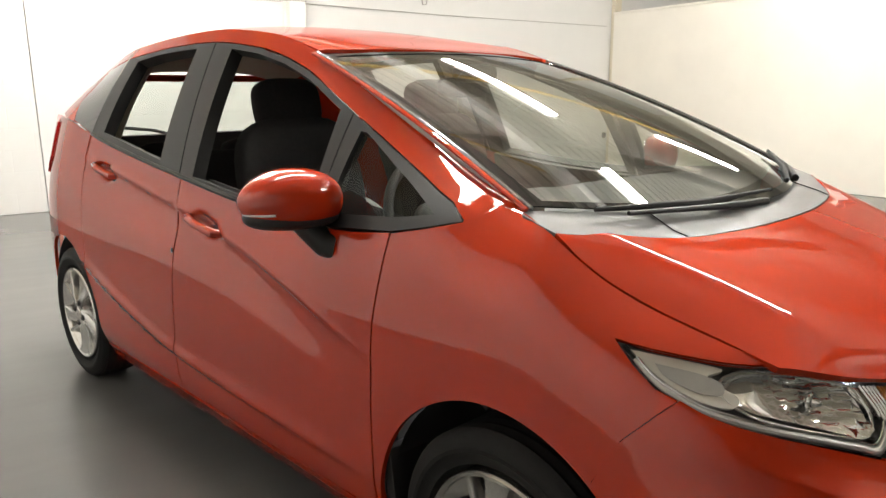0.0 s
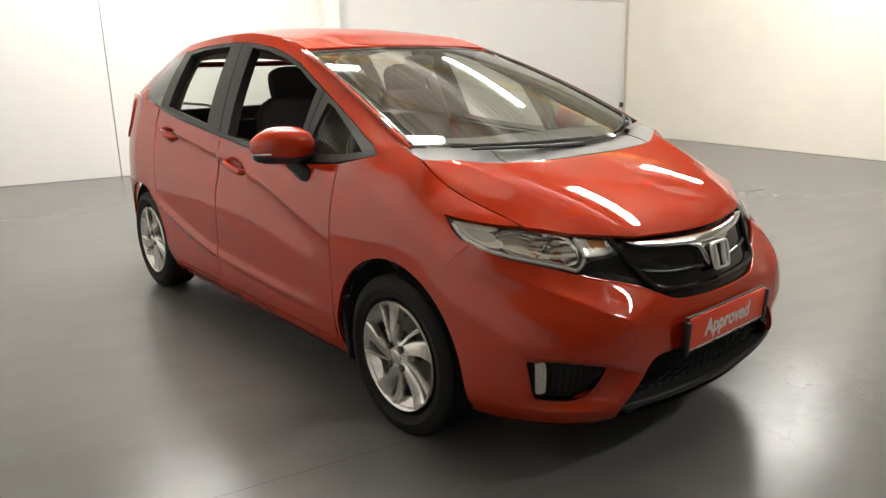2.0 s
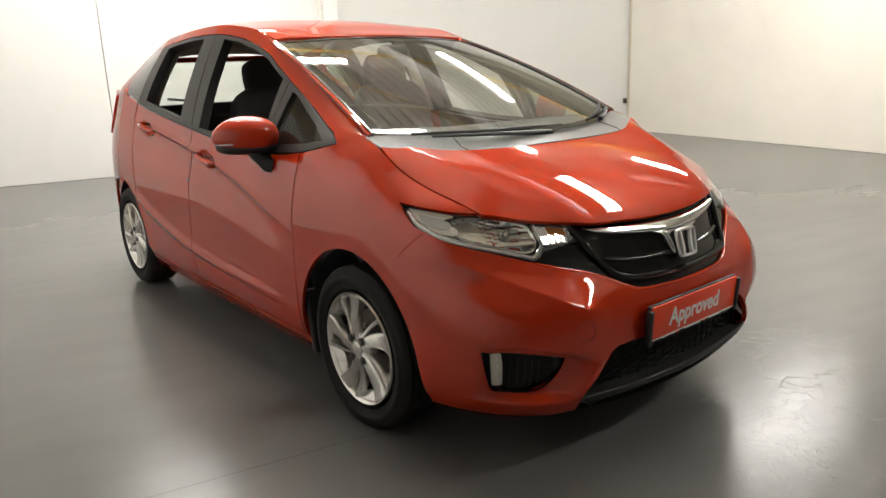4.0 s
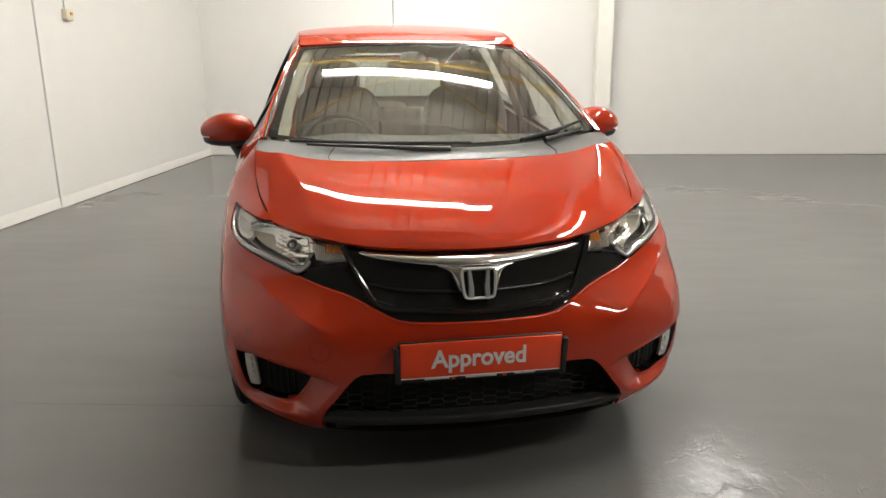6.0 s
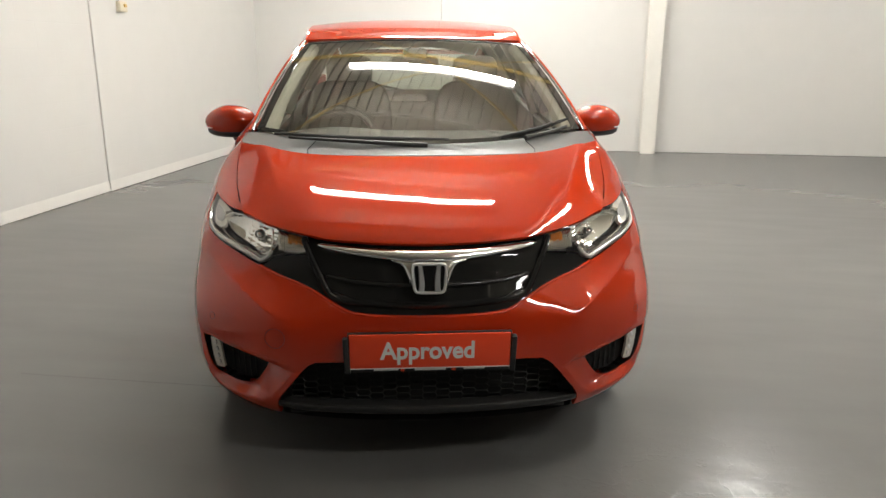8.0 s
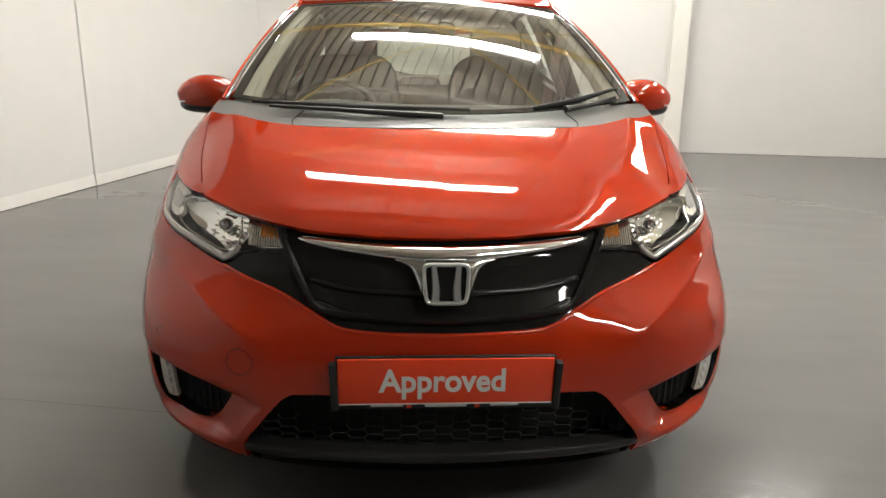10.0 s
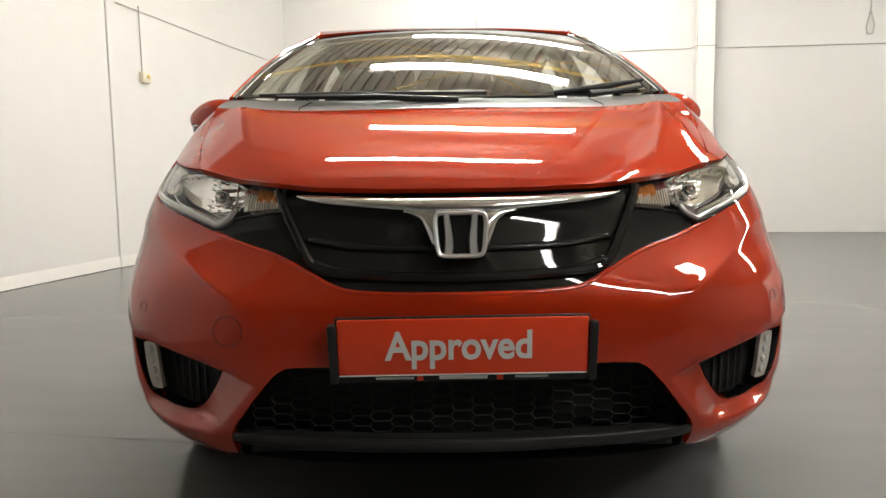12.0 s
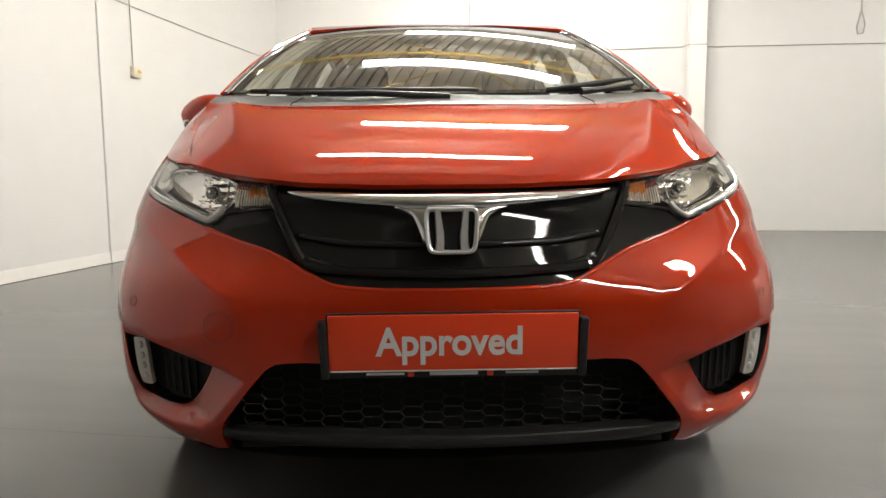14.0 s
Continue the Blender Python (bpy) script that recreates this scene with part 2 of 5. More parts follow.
CHROME = material("chrome", (0.82, 0.82, 0.82), 0.06, 1.0)
BADGE_METAL = material("satin_badge_metal", (0.86, 0.86, 0.85), 0.28, 0.8)
STEEL_DARK = material("brake_steel", (0.20, 0.18, 0.16), 0.45, 0.8, vary=0.25, scale=30)
REFLECTOR = material("lamp_reflector", (0.90, 0.89, 0.87), 0.05, 0.95)
LAMP_SILVER = material("lamp_bezel", (0.42, 0.41, 0.39), 0.32, 0.35, vary=0.06, scale=30)
LAMP_PALE = material("pale_lamp_panel", (0.70, 0.67, 0.60), 0.35, 0.1, vary=0.05, scale=40)
LAMP_GREY = material("grey_lamp_floor", (0.17, 0.165, 0.155), 0.35, 0.2, vary=0.1, scale=40)
AMBER = material("amber_lens", (0.75, 0.26, 0.05), 0.2, vary=0.2, scale=60)
LED_WHITE = material("frosted_lamp_lens", (0.80, 0.795, 0.77), 0.3, vary=0.08, scale=90, coat=0.5)
RED_LENS = material("red_lens", (0.42, 0.010, 0.008), 0.15, coat=0.8)
FABRIC = material("dark_seat_fabric", (0.016, 0.015, 0.015), 0.9, vary=0.3, scale=70, bump=0.2, bump_scale=400)
DASH = material("dash_plastic", (0.052, 0.050, 0.048), 0.55, vary=0.15, scale=60)
LINING = material("beige_headlining", (0.50, 0.46, 0.38), 0.9, vary=0.05, scale=40)
SHUT_LINE = material("dark_red_gap", (0.09, 0.008, 0.004), 0.6)
PLATE_RED = material("red_plate_film", (0.86, 0.068, 0.018), 0.30, vary=0.05, scale=20)
PLATE_WHITE = material("white_print", (0.80, 0.79, 0.77), 0.5)
GLASS = clear("windscreen_glass", (0.50, 0.53, 0.48), 2.3, haze=0.010)
SIDE_GLASS = clear("side_glass", (0.70, 0.74, 0.70), 1.5)
LENS = clear("clear_lamp_lens", (0.97, 0.97, 0.96), 1.42)


# ---- mesh helpers ----
def mesh_part(name, verts, faces, mat, parent=None, label="", smooth=True, normals=None, loc=None):
    me = bpy.data.meshes.new(name)
    me.from_pydata([tuple(v) for v in verts], [], [tuple(f) for f in faces])
    me.materials.append(mat)
    me.update()
    if smooth:
        me.polygons.foreach_set("use_smooth", [True] * len(me.polygons))
    if normals is not None:
        me.normals_split_custom_set_from_vertices([tuple(v) for v in normals])
    ob = new(name, me)
    if parent is not None:
        ob.parent = parent
    if loc is not None:
        ob.matrix_basis = loc
    if label:
        tagged(ob, label)
    return ob


def part(name, bm, mat, parent=None, label="", smooth=True, loc=None):
    if mat is PAINT:
        bmesh.ops.recalc_face_normals(bm, faces=bm.faces[:])
    me = bpy.data.meshes.new(name)
    bm.normal_update()
    bm.to_mesh(me)
    bm.free()
    me.materials.append(mat)
    if smooth:
        me.polygons.foreach_set("use_smooth", [True] * len(me.polygons))
        me.set_sharp_from_angle(angle=radians(38))
    ob = new(name, me)
    if parent is not None:
        ob.parent = parent
    if loc is not None:
        ob.matrix_basis = loc
    if label:
        tagged(ob, label)
    return ob


def thing(name, label, category, group="", kind="", m=None):
    ob = new(name)
    if m is not None:
        ob.matrix_basis = m
    return tagged(ob, label, category, group, kind)


def box(bm, sx, sy, sz, m=Matrix(), bevel=0.0, segments=2):
    """A bevelled box of that size about the pose m, added to bm."""
    r = bmesh.ops.create_cube(bm, size=1.0, matrix=m @ Matrix.Diagonal((sx, sy, sz, 1)))
    if bevel:
        edges = list({e for v in r["verts"] for e in v.link_edges})
        bmesh.ops.bevel(bm, geom=edges, offset=bevel, segments=segments, profile=0.5, affect="EDGES")
    return bm


def tube(bm, points, radius, sides=10, closed=False):
    """A round bar along points; radius may be one number or one for each point."""
    pts = [Vector(p) for p in points]
    n = len(pts)
    rings, up = [], None
    for i, p in enumerate(pts):
        a = pts[i - 1] if (i or closed) else p
        b = pts[(i + 1) % n] if (i < n - 1 or closed) else p
        way = (b - a).normalized()
        if up is None:
            up = way.orthogonal().normalized()
        up = (up - way * up.dot(way)).normalized()
        side = way.cross(up)
        r = radius[i] if isinstance(radius, (list, tuple)) else radius
        rings.append([bm.verts.new(p + r * (math.cos(t) * up + math.sin(t) * side)) for t in (2 * math.pi * j / sides for j in range(sides))])
    for i in range(n if closed else n - 1):
        a, b = rings[i], rings[(i + 1) % n]
        for j in range(sides):
            bm.faces.new((a[j], a[(j + 1) % sides], b[(j + 1) % sides], b[j]))
    if not closed:
        bm.faces.new(rings[0][::-1])
        bm.faces.new(rings[-1])
    return bm


def lathe(bm, profile, sides, m=Matrix()):
    """Turns a profile of (radius, height) about z."""
    rings = [[bm.verts.new(m @ Vector((r * math.cos(t), r * math.sin(t), h))) for t in (2 * math.pi * j / sides for j in range(sides))] for r, h in profile]
    for a, b in zip(rings, rings[1:]):
        for j in range(sides):
            bm.faces.new((a[j], a[(j + 1) % sides], b[(j + 1) % sides], b[j]))
    return bm


def curve(*knots):
    """A smooth function through (x, value) knots, level past its ends (monotone cubic)."""
    xs, ys = np.array([k[0] for k in knots], float), np.array([k[1] for k in knots], float)
    h, d = np.diff(xs), np.diff(ys) / np.diff(xs)
    s = np.zeros(len(xs))
    for i in range(1, len(xs) - 1):
        if d[i - 1] * d[i] > 0:
            w1, w2 = 2 * h[i] + h[i - 1], h[i] + 2 * h[i - 1]
            s[i] = (w1 + w2) / (w1 / d[i - 1] + w2 / d[i])
    s[0], s[-1] = d[0], d[-1]

    def f(x):
        if x <= xs[0]:
            return float(ys[0] + s[0] * (x - xs[0]))
        if x >= xs[-1]:
            return float(ys[-1] + s[-1] * (x - xs[-1]))
        i = int(np.searchsorted(xs, x) - 1)
        t = (x - xs[i]) / h[i]
        return float((1 + 2 * t) * (1 - t) ** 2 * ys[i] + t * (1 - t) ** 2 * h[i] * s[i] + t * t * (3 - 2 * t) * ys[i + 1] + t * t * (t - 1) * h[i] * s[i + 1])

    return f


def soft(f, lo, hi, width):
    """The function f rounded over width, kept as a table from lo to hi."""
    d = 0.001
    xs = np.arange(lo, hi + d, d)
    k = np.linspace(-1.6, 1.6, 9)
    wt = np.exp(-k * k)
    wt /= wt.sum()
    tab = [float(sum(w * f(x + width * c) for w, c in zip(wt, k))) for x in xs]
    last = len(tab) - 2

    def g(x):
        i = min(last, max(0, int((x - lo) / d)))
        return tab[i] + (tab[i + 1] - tab[i]) * ((x - lo) / d - i)

    return g


def spline(points, steps=8):
    """A Catmull-Rom line through 2D points, ends included."""
    p = [np.array(q, float) for q in points]
    p = [2 * p[0] - p[1], *p, 2 * p[-1] - p[-2]]
    out = []
    for a, b, c, d in zip(p, p[1:], p[2:], p[3:]):
        for t in np.arange(steps) / steps:
            out.append(0.5 * ((2 * b) + (c - a) * t + (2 * a - 5 * b + 4 * c - d) * t * t + (3 * b - a - 3 * c + d) * t**3))
    out.append(p[-2])
    return [tuple(q) for q in out]


def arc(cx, cz, r, a0, a1, steps=24):
    return [(cx + r * math.cos(radians(a)), cz + r * math.sin(radians(a))) for a in np.linspace(a0, a1, steps + 1)]


def inside(points, loop):
    """Which of the points lie inside the closed loop."""
    p, q = np.asarray(points), np.asarray(loop)
    hit = np.zeros(len(p), bool)
    for a, b in zip(q, np.roll(q, -1, 0)):
        cross = (a[1] > p[:, 1]) != (b[1] > p[:, 1])
        with np.errstate(divide="ignore", invalid="ignore"):
            hit ^= cross & (p[:, 0] < (b[0] - a[0]) * (p[:, 1] - a[1]) / (b[1] - a[1]) + a[0])
    return hit


def dense(loop, step):
    out = []
    for a, b in zip(loop, loop[1:] + loop[:1]):
        n = max(1, math.ceil(math.dist(a, b) / step))
        out += [(a[0] + (b[0] - a[0]) * i / n, a[1] + (b[1] - a[1]) * i / n) for i in range(n)]
    keep = [p for i, p in enumerate(out) if math.dist(p, out[i - 1]) > 1e-4]
    return keep


def fill(loop, holes=(), step=0.04, lines=()):
    """Triangulates a flat outline with holes, with an even net of points inside."""
    loops = [dense(list(l), step) for l in (loop, *holes)]
    pts, edges = [], []
    for l in loops:
        n0 = len(pts)
        pts += l
        edges += [(n0 + i, n0 + (i + 1) % len(l)) for i in range(len(l))]
    for l in lines:
        n0 = len(pts)
        pts += l
        edges += [(n0 + i, n0 + i + 1) for i in range(len(l) - 1)]
    rim = np.array(pts)
    lo, hi = rim.min(0), rim.max(0)
    g = np.array([(x + (0.5 * step if j % 2 else 0), y) for j, y in enumerate(np.arange(lo[1], hi[1], step * 0.87)) for x in np.arange(lo[0], hi[0], step)])
    ok = inside(g, loops[0])
    for l in loops[1:]:
        ok &= ~inside(g, l)
    g = g[ok]
    if len(g):
        far = np.array([((rim - p) ** 2).sum(1).min() for p in g]) > (0.45 * step) ** 2
        g = g[far]
    allp = [Vector(p) for p in pts] + [Vector(p) for p in g]
    from_lib = delaunay(allp, edges)
    v, f = from_lib
    v = np.array([(p[0], p[1]) for p in v])
    mid = np.array([v[list(t)].mean(0) for t in f])
    ok = inside(mid, loops[0])
    for l in loops[1:]:
        ok &= ~inside(mid, l)
    return v, [t for t, o in zip(f, ok) if o]


def delaunay(points, edges):
    from mathutils.geometry import delaunay_2d_cdt

    r = delaunay_2d_cdt(points, edges, [], 0, 1e-6)
    return r[0], [tuple(t) for t in r[2]]


def sheet(name, loop, surf, mat, parent, holes=(), step=0.04, thick=0.012, side=1, label="", sink=0.0, heart=None, lines=(), e=0.003):
    """A pressed panel: the flat outline laid on the surface surf(u, v), with a turned-in rim and an inner face. side -1 mirrors it; sink sets it back."""
    v2, tri = fill(loop, holes, step, lines)
    used = sorted({i for t in tri for i in t})
    at = {i: n for n, i in enumerate(used)}
    tri = [tuple(at[i] for i in t) for t in tri]
    p, nrm = [], []
    for i in used:
        u, v = v2[i]
        c = np.array(surf(u, v))
        du, dv = np.array(surf(u + e, v)) - np.array(surf(u - e, v)), np.array(surf(u, v + e)) - np.array(surf(u, v - e))
        k = np.cross(du, dv)
        k /= np.linalg.norm(k) + 1e-12
        core = np.array(heart) if heart is not None else np.array((0, min(max(c[1], 0.9), 3.2), 0.75))
        p.append(c)
        nrm.append(k)
        nrm[-1] = k
    p, nrm = np.array(p), np.array(nrm)
    core = np.array(heart) if heart is not None else np.stack([0 * p[:, 0], p[:, 1].clip(0.9, 3.2), 0 * p[:, 0] + 0.75], 1)
    if ((p - core) * nrm).sum() < 0:
        nrm = -nrm
    p = p - nrm * sink
    a = p[[t[0] for t in tri]]
    fn = np.cross(p[[t[1] for t in tri]] - a, p[[t[2] for t in tri]] - a)
    if (fn * nrm[[t[0] for t in tri]]).sum() < 0:
        tri = [t[::-1] for t in tri]
    if side < 0:
        p, nrm, tri = p * (-1, 1, 1), nrm * (-1, 1, 1), [t[::-1] for t in tri]
    n = len(p)
    count = {}
    for t in tri:
        for i in range(3):
            count[(t[i], t[(i + 1) % 3])] = 1
    border = [e2 for e2 in count if (e2[1], e2[0]) not in count]
    verts, normals, faces = list(p), list(nrm), list(tri)
    if thick:
        back = p - nrm * thick
        verts += list(back)
        normals += list(-nrm)
        faces += [tuple(i + n for i in t[::-1]) for t in tri]
        for i, j in border:
            w = len(verts)
            way = p[j] - p[i]
            out = np.cross(way, nrm[i])
            out /= np.linalg.norm(out) + 1e-12
            verts += [p[i], p[j], back[j], back[i]]
            normals += [out] * 4
            faces.append((w, w + 3, w + 2, w + 1))
    return mesh_part(name, verts, faces, mat, parent, label, normals=normals)


# ---- the room ----
def slab(name, x0, x1, y0, y1, z0, z1, mat, label, category, bevel=0.004):
    """A piece of the room, in the room's own axes."""
    bm = box(bmesh.new(), x1 - x0, y1 - y0, z1 - z0, pose((x0 + x1) / 2, (y0 + y1) / 2, (z0 + z1) / 2), bevel, 1)
    ob = part(name, bm, mat, None, "", smooth=False, loc=ROOM.copy())
    return tagged(ob, label, category, kind="structure")


BAY, SCREEN_LEN, SCREEN_H = 3.2, 4.95, 2.46      # side bay behind the partition; the partition's length and height
slab("floor", -0.4, ROOM_W + BAY + 0.4, -ROOM_D - 0.4, 0.4, -0.2, 0.0, FLOOR, "grey painted concrete floor with a soft shine", "floor", 0)
JOINT, STEP = 2.755, -3.95
NEAR_L, FAR_L = 0.0, 0.016      # faces of the two stretches of the left wall
slab("wall_back", -0.2, JOINT - 0.004, 0.0, 0.2, 0, CEIL, WALL, "white painted block wall behind the car", "wall")
slab("wall_back_east", JOINT + 0.004, ROOM_W + BAY + 0.2, 0.004, 0.2, 0, CEIL, WALL, "white painted block wall beside the steel column", "wall")


def side_wall(name, at, y0, y1, z1, label, mat):
    """A wall that runs from the back of the room to its front; its own x axis lies along it."""
    bm = box(bmesh.new(), y1 - y0, 0.2, z1, pose((y0 + y1) / 2, 0.1, z1 / 2), 0.004, 1)
    return tagged(part(name, bm, mat, None, "", smooth=False, loc=ROOM @ pose(at, 0, 0, 0, 0, 90)), label, "wall", kind="structure")


side_wall("wall_left", FAR_L, STEP, 0.0, CEIL, "white painted block wall with a surface cable", WALL)
side_wall("wall_left_near", NEAR_L, -ROOM_D, STEP - 0.002, CEIL, "white painted block wall set slightly back", WALL)
side_wall("wall_right", ROOM_W + BAY + 0.2, -ROOM_D, 0.0, CEIL, "cream painted wall of the side bay", FAR_CREAM)
side_wall("partition", ROOM_W + 0.15, -SCREEN_LEN, -0.10, SCREEN_H, "cream painted low partition wall", CREAM_BOARD)
slab("partition_cap", ROOM_W - 0.065, ROOM_W + 0.165, -SCREEN_LEN - 0.012, -0.10, SCREEN_H + 0.002, SCREEN_H + 0.035, CREAM_BOARD, "cream painted capping on the partition", "trim")
slab("partition_post", ROOM_W - 0.02, ROOM_W + 0.12, -0.098, -0.012, 0, CEIL, BOX_CREAM, "cream painted timber post in the corner", "post")
slab("partition_end", ROOM_W - 0.062, ROOM_W + 0.162, -SCREEN_LEN - 0.03, -SCREEN_LEN - 0.003, 0, SCREEN_H, STEEL_WHITE, "white end board of the partition", "trim")
# added wall out of view, dark and distant so the car's front reflects little light
slab("wall_front", -0.2, ROOM_W + BAY + 0.2, -ROOM_D - 0.2, -ROOM_D, 0, CEIL, FAR_WALL, "unseen dark grey wall added to close the room", "wall")


def skirting(name, m, length):
    """A low painted cove along the foot of a wall, its lower edge a little uneven."""
    bm = bmesh.new()
    n = int(length / 0.12)
    rows = []
    for i in range(n + 1):
        x = length * i / n
        w = 0.003 * noise.noise((x * 3.1, length, 0.0))
        rows.append([bm.verts.new((x, y, z)) for y, z in ((0, 0.10), (-0.003 + w / 2, 0.094), (-0.005 + w, 0.03), (-0.012 + 2 * w, 0.004 + abs(w)), (0, 0.004))])
    for a, b in zip(rows, rows[1:]):
        for j in range(4):
            bm.faces.new((a[j], b[j], b[j + 1], a[j + 1]))
    bmesh.ops.recalc_face_normals(bm, faces=bm.faces)
    return tagged(part(name, bm, TRIM_WHITE, None, "", loc=m), "white painted cove at the foot of the wall", "skirting", kind="structure")


skirting("baseboard_left", ROOM @ pose(FAR_L + 0.001, STEP, 0, 0, 0, 90), -STEP)
skirting("baseboard_left_near", ROOM @ pose(NEAR_L + 0.001, -ROOM_D, 0, 0, 0, 90), ROOM_D + STEP)

# roof: ribbed sheet on yellow purlins
bm = bmesh.new()
rib = [(0.0, 0.0), (0.122, 0.0), (0.128, 0.060), (0.152, 0.060), (0.158, 0.0)]
prof = [(-0.2 + 0.158 * i + a, b) for i in range(int((ROOM_W + BAY + 0.4) / 0.158) + 1) for a, b in rib[:-1]]
lo = [bm.verts.new((a, 0.2, CEIL + b)) for a, b in prof]
hi = [bm.verts.new((a, -ROOM_D - 0.2, CEIL + b)) for a, b in prof]
for i in range(len(prof) - 1):
    bm.faces.new((lo[i], lo[i + 1], hi[i + 1], hi[i]))
bm.normal_update()
bmesh.ops.solidify(bm, geom=bm.faces[:], thickness=0.01)
tagged(part("ceiling", bm, DECK, None, "", smooth=False, loc=ROOM.copy()), "ribbed metal roof sheeting on yellow steel", "ceiling", kind="structure")


bm = bmesh.new()
prof = [(4.72 + 0.158 * i + a, b - 0.012) for i in range(5) for a, b in rib[:-1]]
lo = [bm.verts.new((a, 0.0, CEIL + b)) for a, b in prof]
hi = [bm.verts.new((a, -ROOM_D, CEIL + b)) for a, b in prof]
for i in range(len(prof) - 1):
    bm.faces.new((lo[i], lo[i + 1], hi[i + 1], hi[i]))
bm.normal_update()
bmesh.ops.solidify(bm, geom=bm.faces[:], thickness=0.004)
tagged(part("roof_light", bm, SKYLIGHT, None, "", smooth=False, loc=ROOM.copy()), "pale pinkish ribbed rooflight sheet", "roof light", kind="structure")


def i_beam(length, h=0.16, w=0.09, t=0.012):
    bm = bmesh.new()
    for sy, sz, z in ((w, t, 0), (w, t, h - t), (t * 0.8, h - t, h / 2 - t / 2)):
        box(bm, length, sy, sz, pose(length / 2, 0, z + sz / 2 if sz == t else h / 2))
    return bm


tagged(part("roof_beam", i_beam(ROOM_W, 0.12, 0.06), YELLOW, None, "", smooth=False, loc=ROOM @ pose(0, -3.2, CEIL - 0.14)), "yellow painted steel roof purlin", "beam")
first = tagged(part("roof_beam", i_beam(ROOM_W, 0.12, 0.06), ZINC, None, "", smooth=False, loc=ROOM @ pose(0, -1.2, CEIL - 0.14)), "zinc coated steel roof purlin", "beam", "roof purlins")
for d in (5.4, 7.6, 9.8, 12.6, 15.2, 18.0, 20.8):
    copy_thing(first, ROOM @ pose(0, -d, CEIL - 0.14))
rafter = tagged(part("roof_rafter", i_beam(ROOM_D, 0.24, 0.12, 0.014), STEEL_WHITE, None, "", smooth=False, loc=ROOM @ pose(5.66, 0, CEIL - 0.40, 0, 0, -90)), "white painted steel rafter resting on the column", "beam")
bm = bmesh.new()
tube(bm, [(1.2, -1.3, CEIL - 0.1), (5.8, -6.3, CEIL - 0.1)], 0.022, 8)
brace = tagged(part("roof_brace", bm, YELLOW, None, "", loc=ROOM.copy()), "yellow painted steel diagonal roof brace", "brace", "roof braces")
bm = bmesh.new()
tube(bm, [(5.8, -1.3, CEIL - 0.15), (1.2, -6.3, CEIL - 0.15)], 0.022, 8)
tagged(part("roof_brace", bm, YELLOW, None, "", loc=ROOM.copy()), "yellow painted steel diagonal roof brace", "brace", "roof braces")


def tube_lamp(u, v, turn):
    """A ceiling batten with one long fluorescent tube."""
    t = thing("tube_lamp", "white ceiling batten with a lit fluorescent tube", "ceiling lamp", "ceiling tube lamps", m=ROOM @ pose(u, -v, HANG, 0, 0, turn))
    part("housing", box(bmesh.new(), TUBE_LEN + 0.08, 0.17, 0.03, pose(0, 0, 0.078), 0.008), STEEL_WHITE, t)
    # far thicker than a real tube: the glare's width is put into its shape
    bm = tube(bmesh.new(), [(-TUBE_LEN / 2, 0, -0.014), (TUBE_LEN / 2, 0, -0.014)], 0.060, 14)
    part("fluorescent_tube", bm, TUBE_GLOW, t, "lit white tube, thickened to imitate glare")
    for s in (-1, 1):
        part("lamp_holder", box(bmesh.new(), 0.02, 0.03, 0.05, pose(s * (TUBE_LEN / 2 + 0.012), 0, 0.02), 0.004), STEEL_WHITE, t)
        part("hanger", tube(bmesh.new(), [(s * 0.6, 0, 0.08), (s * 0.6, 0, CEIL - HANG + 0.02)], 0.005, 6), STEEL_WHITE, t)


for u, v, turn in TUBES:
    tube_lamp(u, v, turn)

# steel column, surface cables, switch box, hanging loop
bm = bmesh.new()
box(bm, 0.20, 0.012, CEIL, pose(0, -0.2, CEIL / 2))
box(bm, 0.20, 0.012, CEIL, pose(0, -0.012, CEIL / 2))
box(bm, 0.16, 0.18, CEIL, pose(0, -0.1, CEIL / 2))
column = part("steel_column", bm, STEEL_WHITE, None, "", smooth=False, loc=ROOM @ pose(5.66, 0, 0))
tagged(column, "white painted steel column against the back wall", "column", kind="structure")
bm = tube(bmesh.new(), [(FAR_L + 0.010, STEP + 0.12, 2.385), (FAR_L + 0.010, -2, 2.36), (FAR_L + 0.010, -0.012, 2.355), (2, -0.012, 2.36), (5.5, -0.012, 2.35), (5.55, -0.215, 2.345), (5.77, -0.215, 2.345), (5.8, -0.012, 2.34), (8.0, -0.012, 2.30), (ROOM_W - 0.12, -0.012, 2.28)], 0.0055, 6)
tagged(part("wall_cable", bm, CABLE, None, "", loc=ROOM.copy()), "thin grey cable clipped along the white walls", "cable")
sw = thing("switch_box", "cream switch box on a white wall below a cable", "switch box", m=ROOM @ pose(FAR_L, -3.46, 1.765, 0, 0, 90))
part("box_body", box(bmesh.new(), 0.125, 0.05, 0.10, pose(0, -0.025, 0), 0.008), BOX_CREAM, sw)
part("rocker", box(bmesh.new(), 0.045, 0.012, 0.03, pose(0.02, -0.054, 0.01), 0.003), material("amber_rocker", (0.62, 0.42, 0.12), 0.4), sw, "yellowed rocker switch")
part("feed_cable", tube(bmesh.new(), [(-0.02, -0.012, 0.05), (-0.022, -0.012, 0.4), (-0.026, -0.012, 0.66)], 0.006, 6), CABLE, sw, "thin grey feed cable")
bm = tube(bmesh.new(), [(0.0, 0, 0.9), (0.002, 0, 0.2), (0.045, 0, 0.03), (0.03, 0, -0.07), (-0.03, 0, -0.08), (-0.045, 0, 0.0), (-0.004, 0, 0.19)], 0.009, 6)
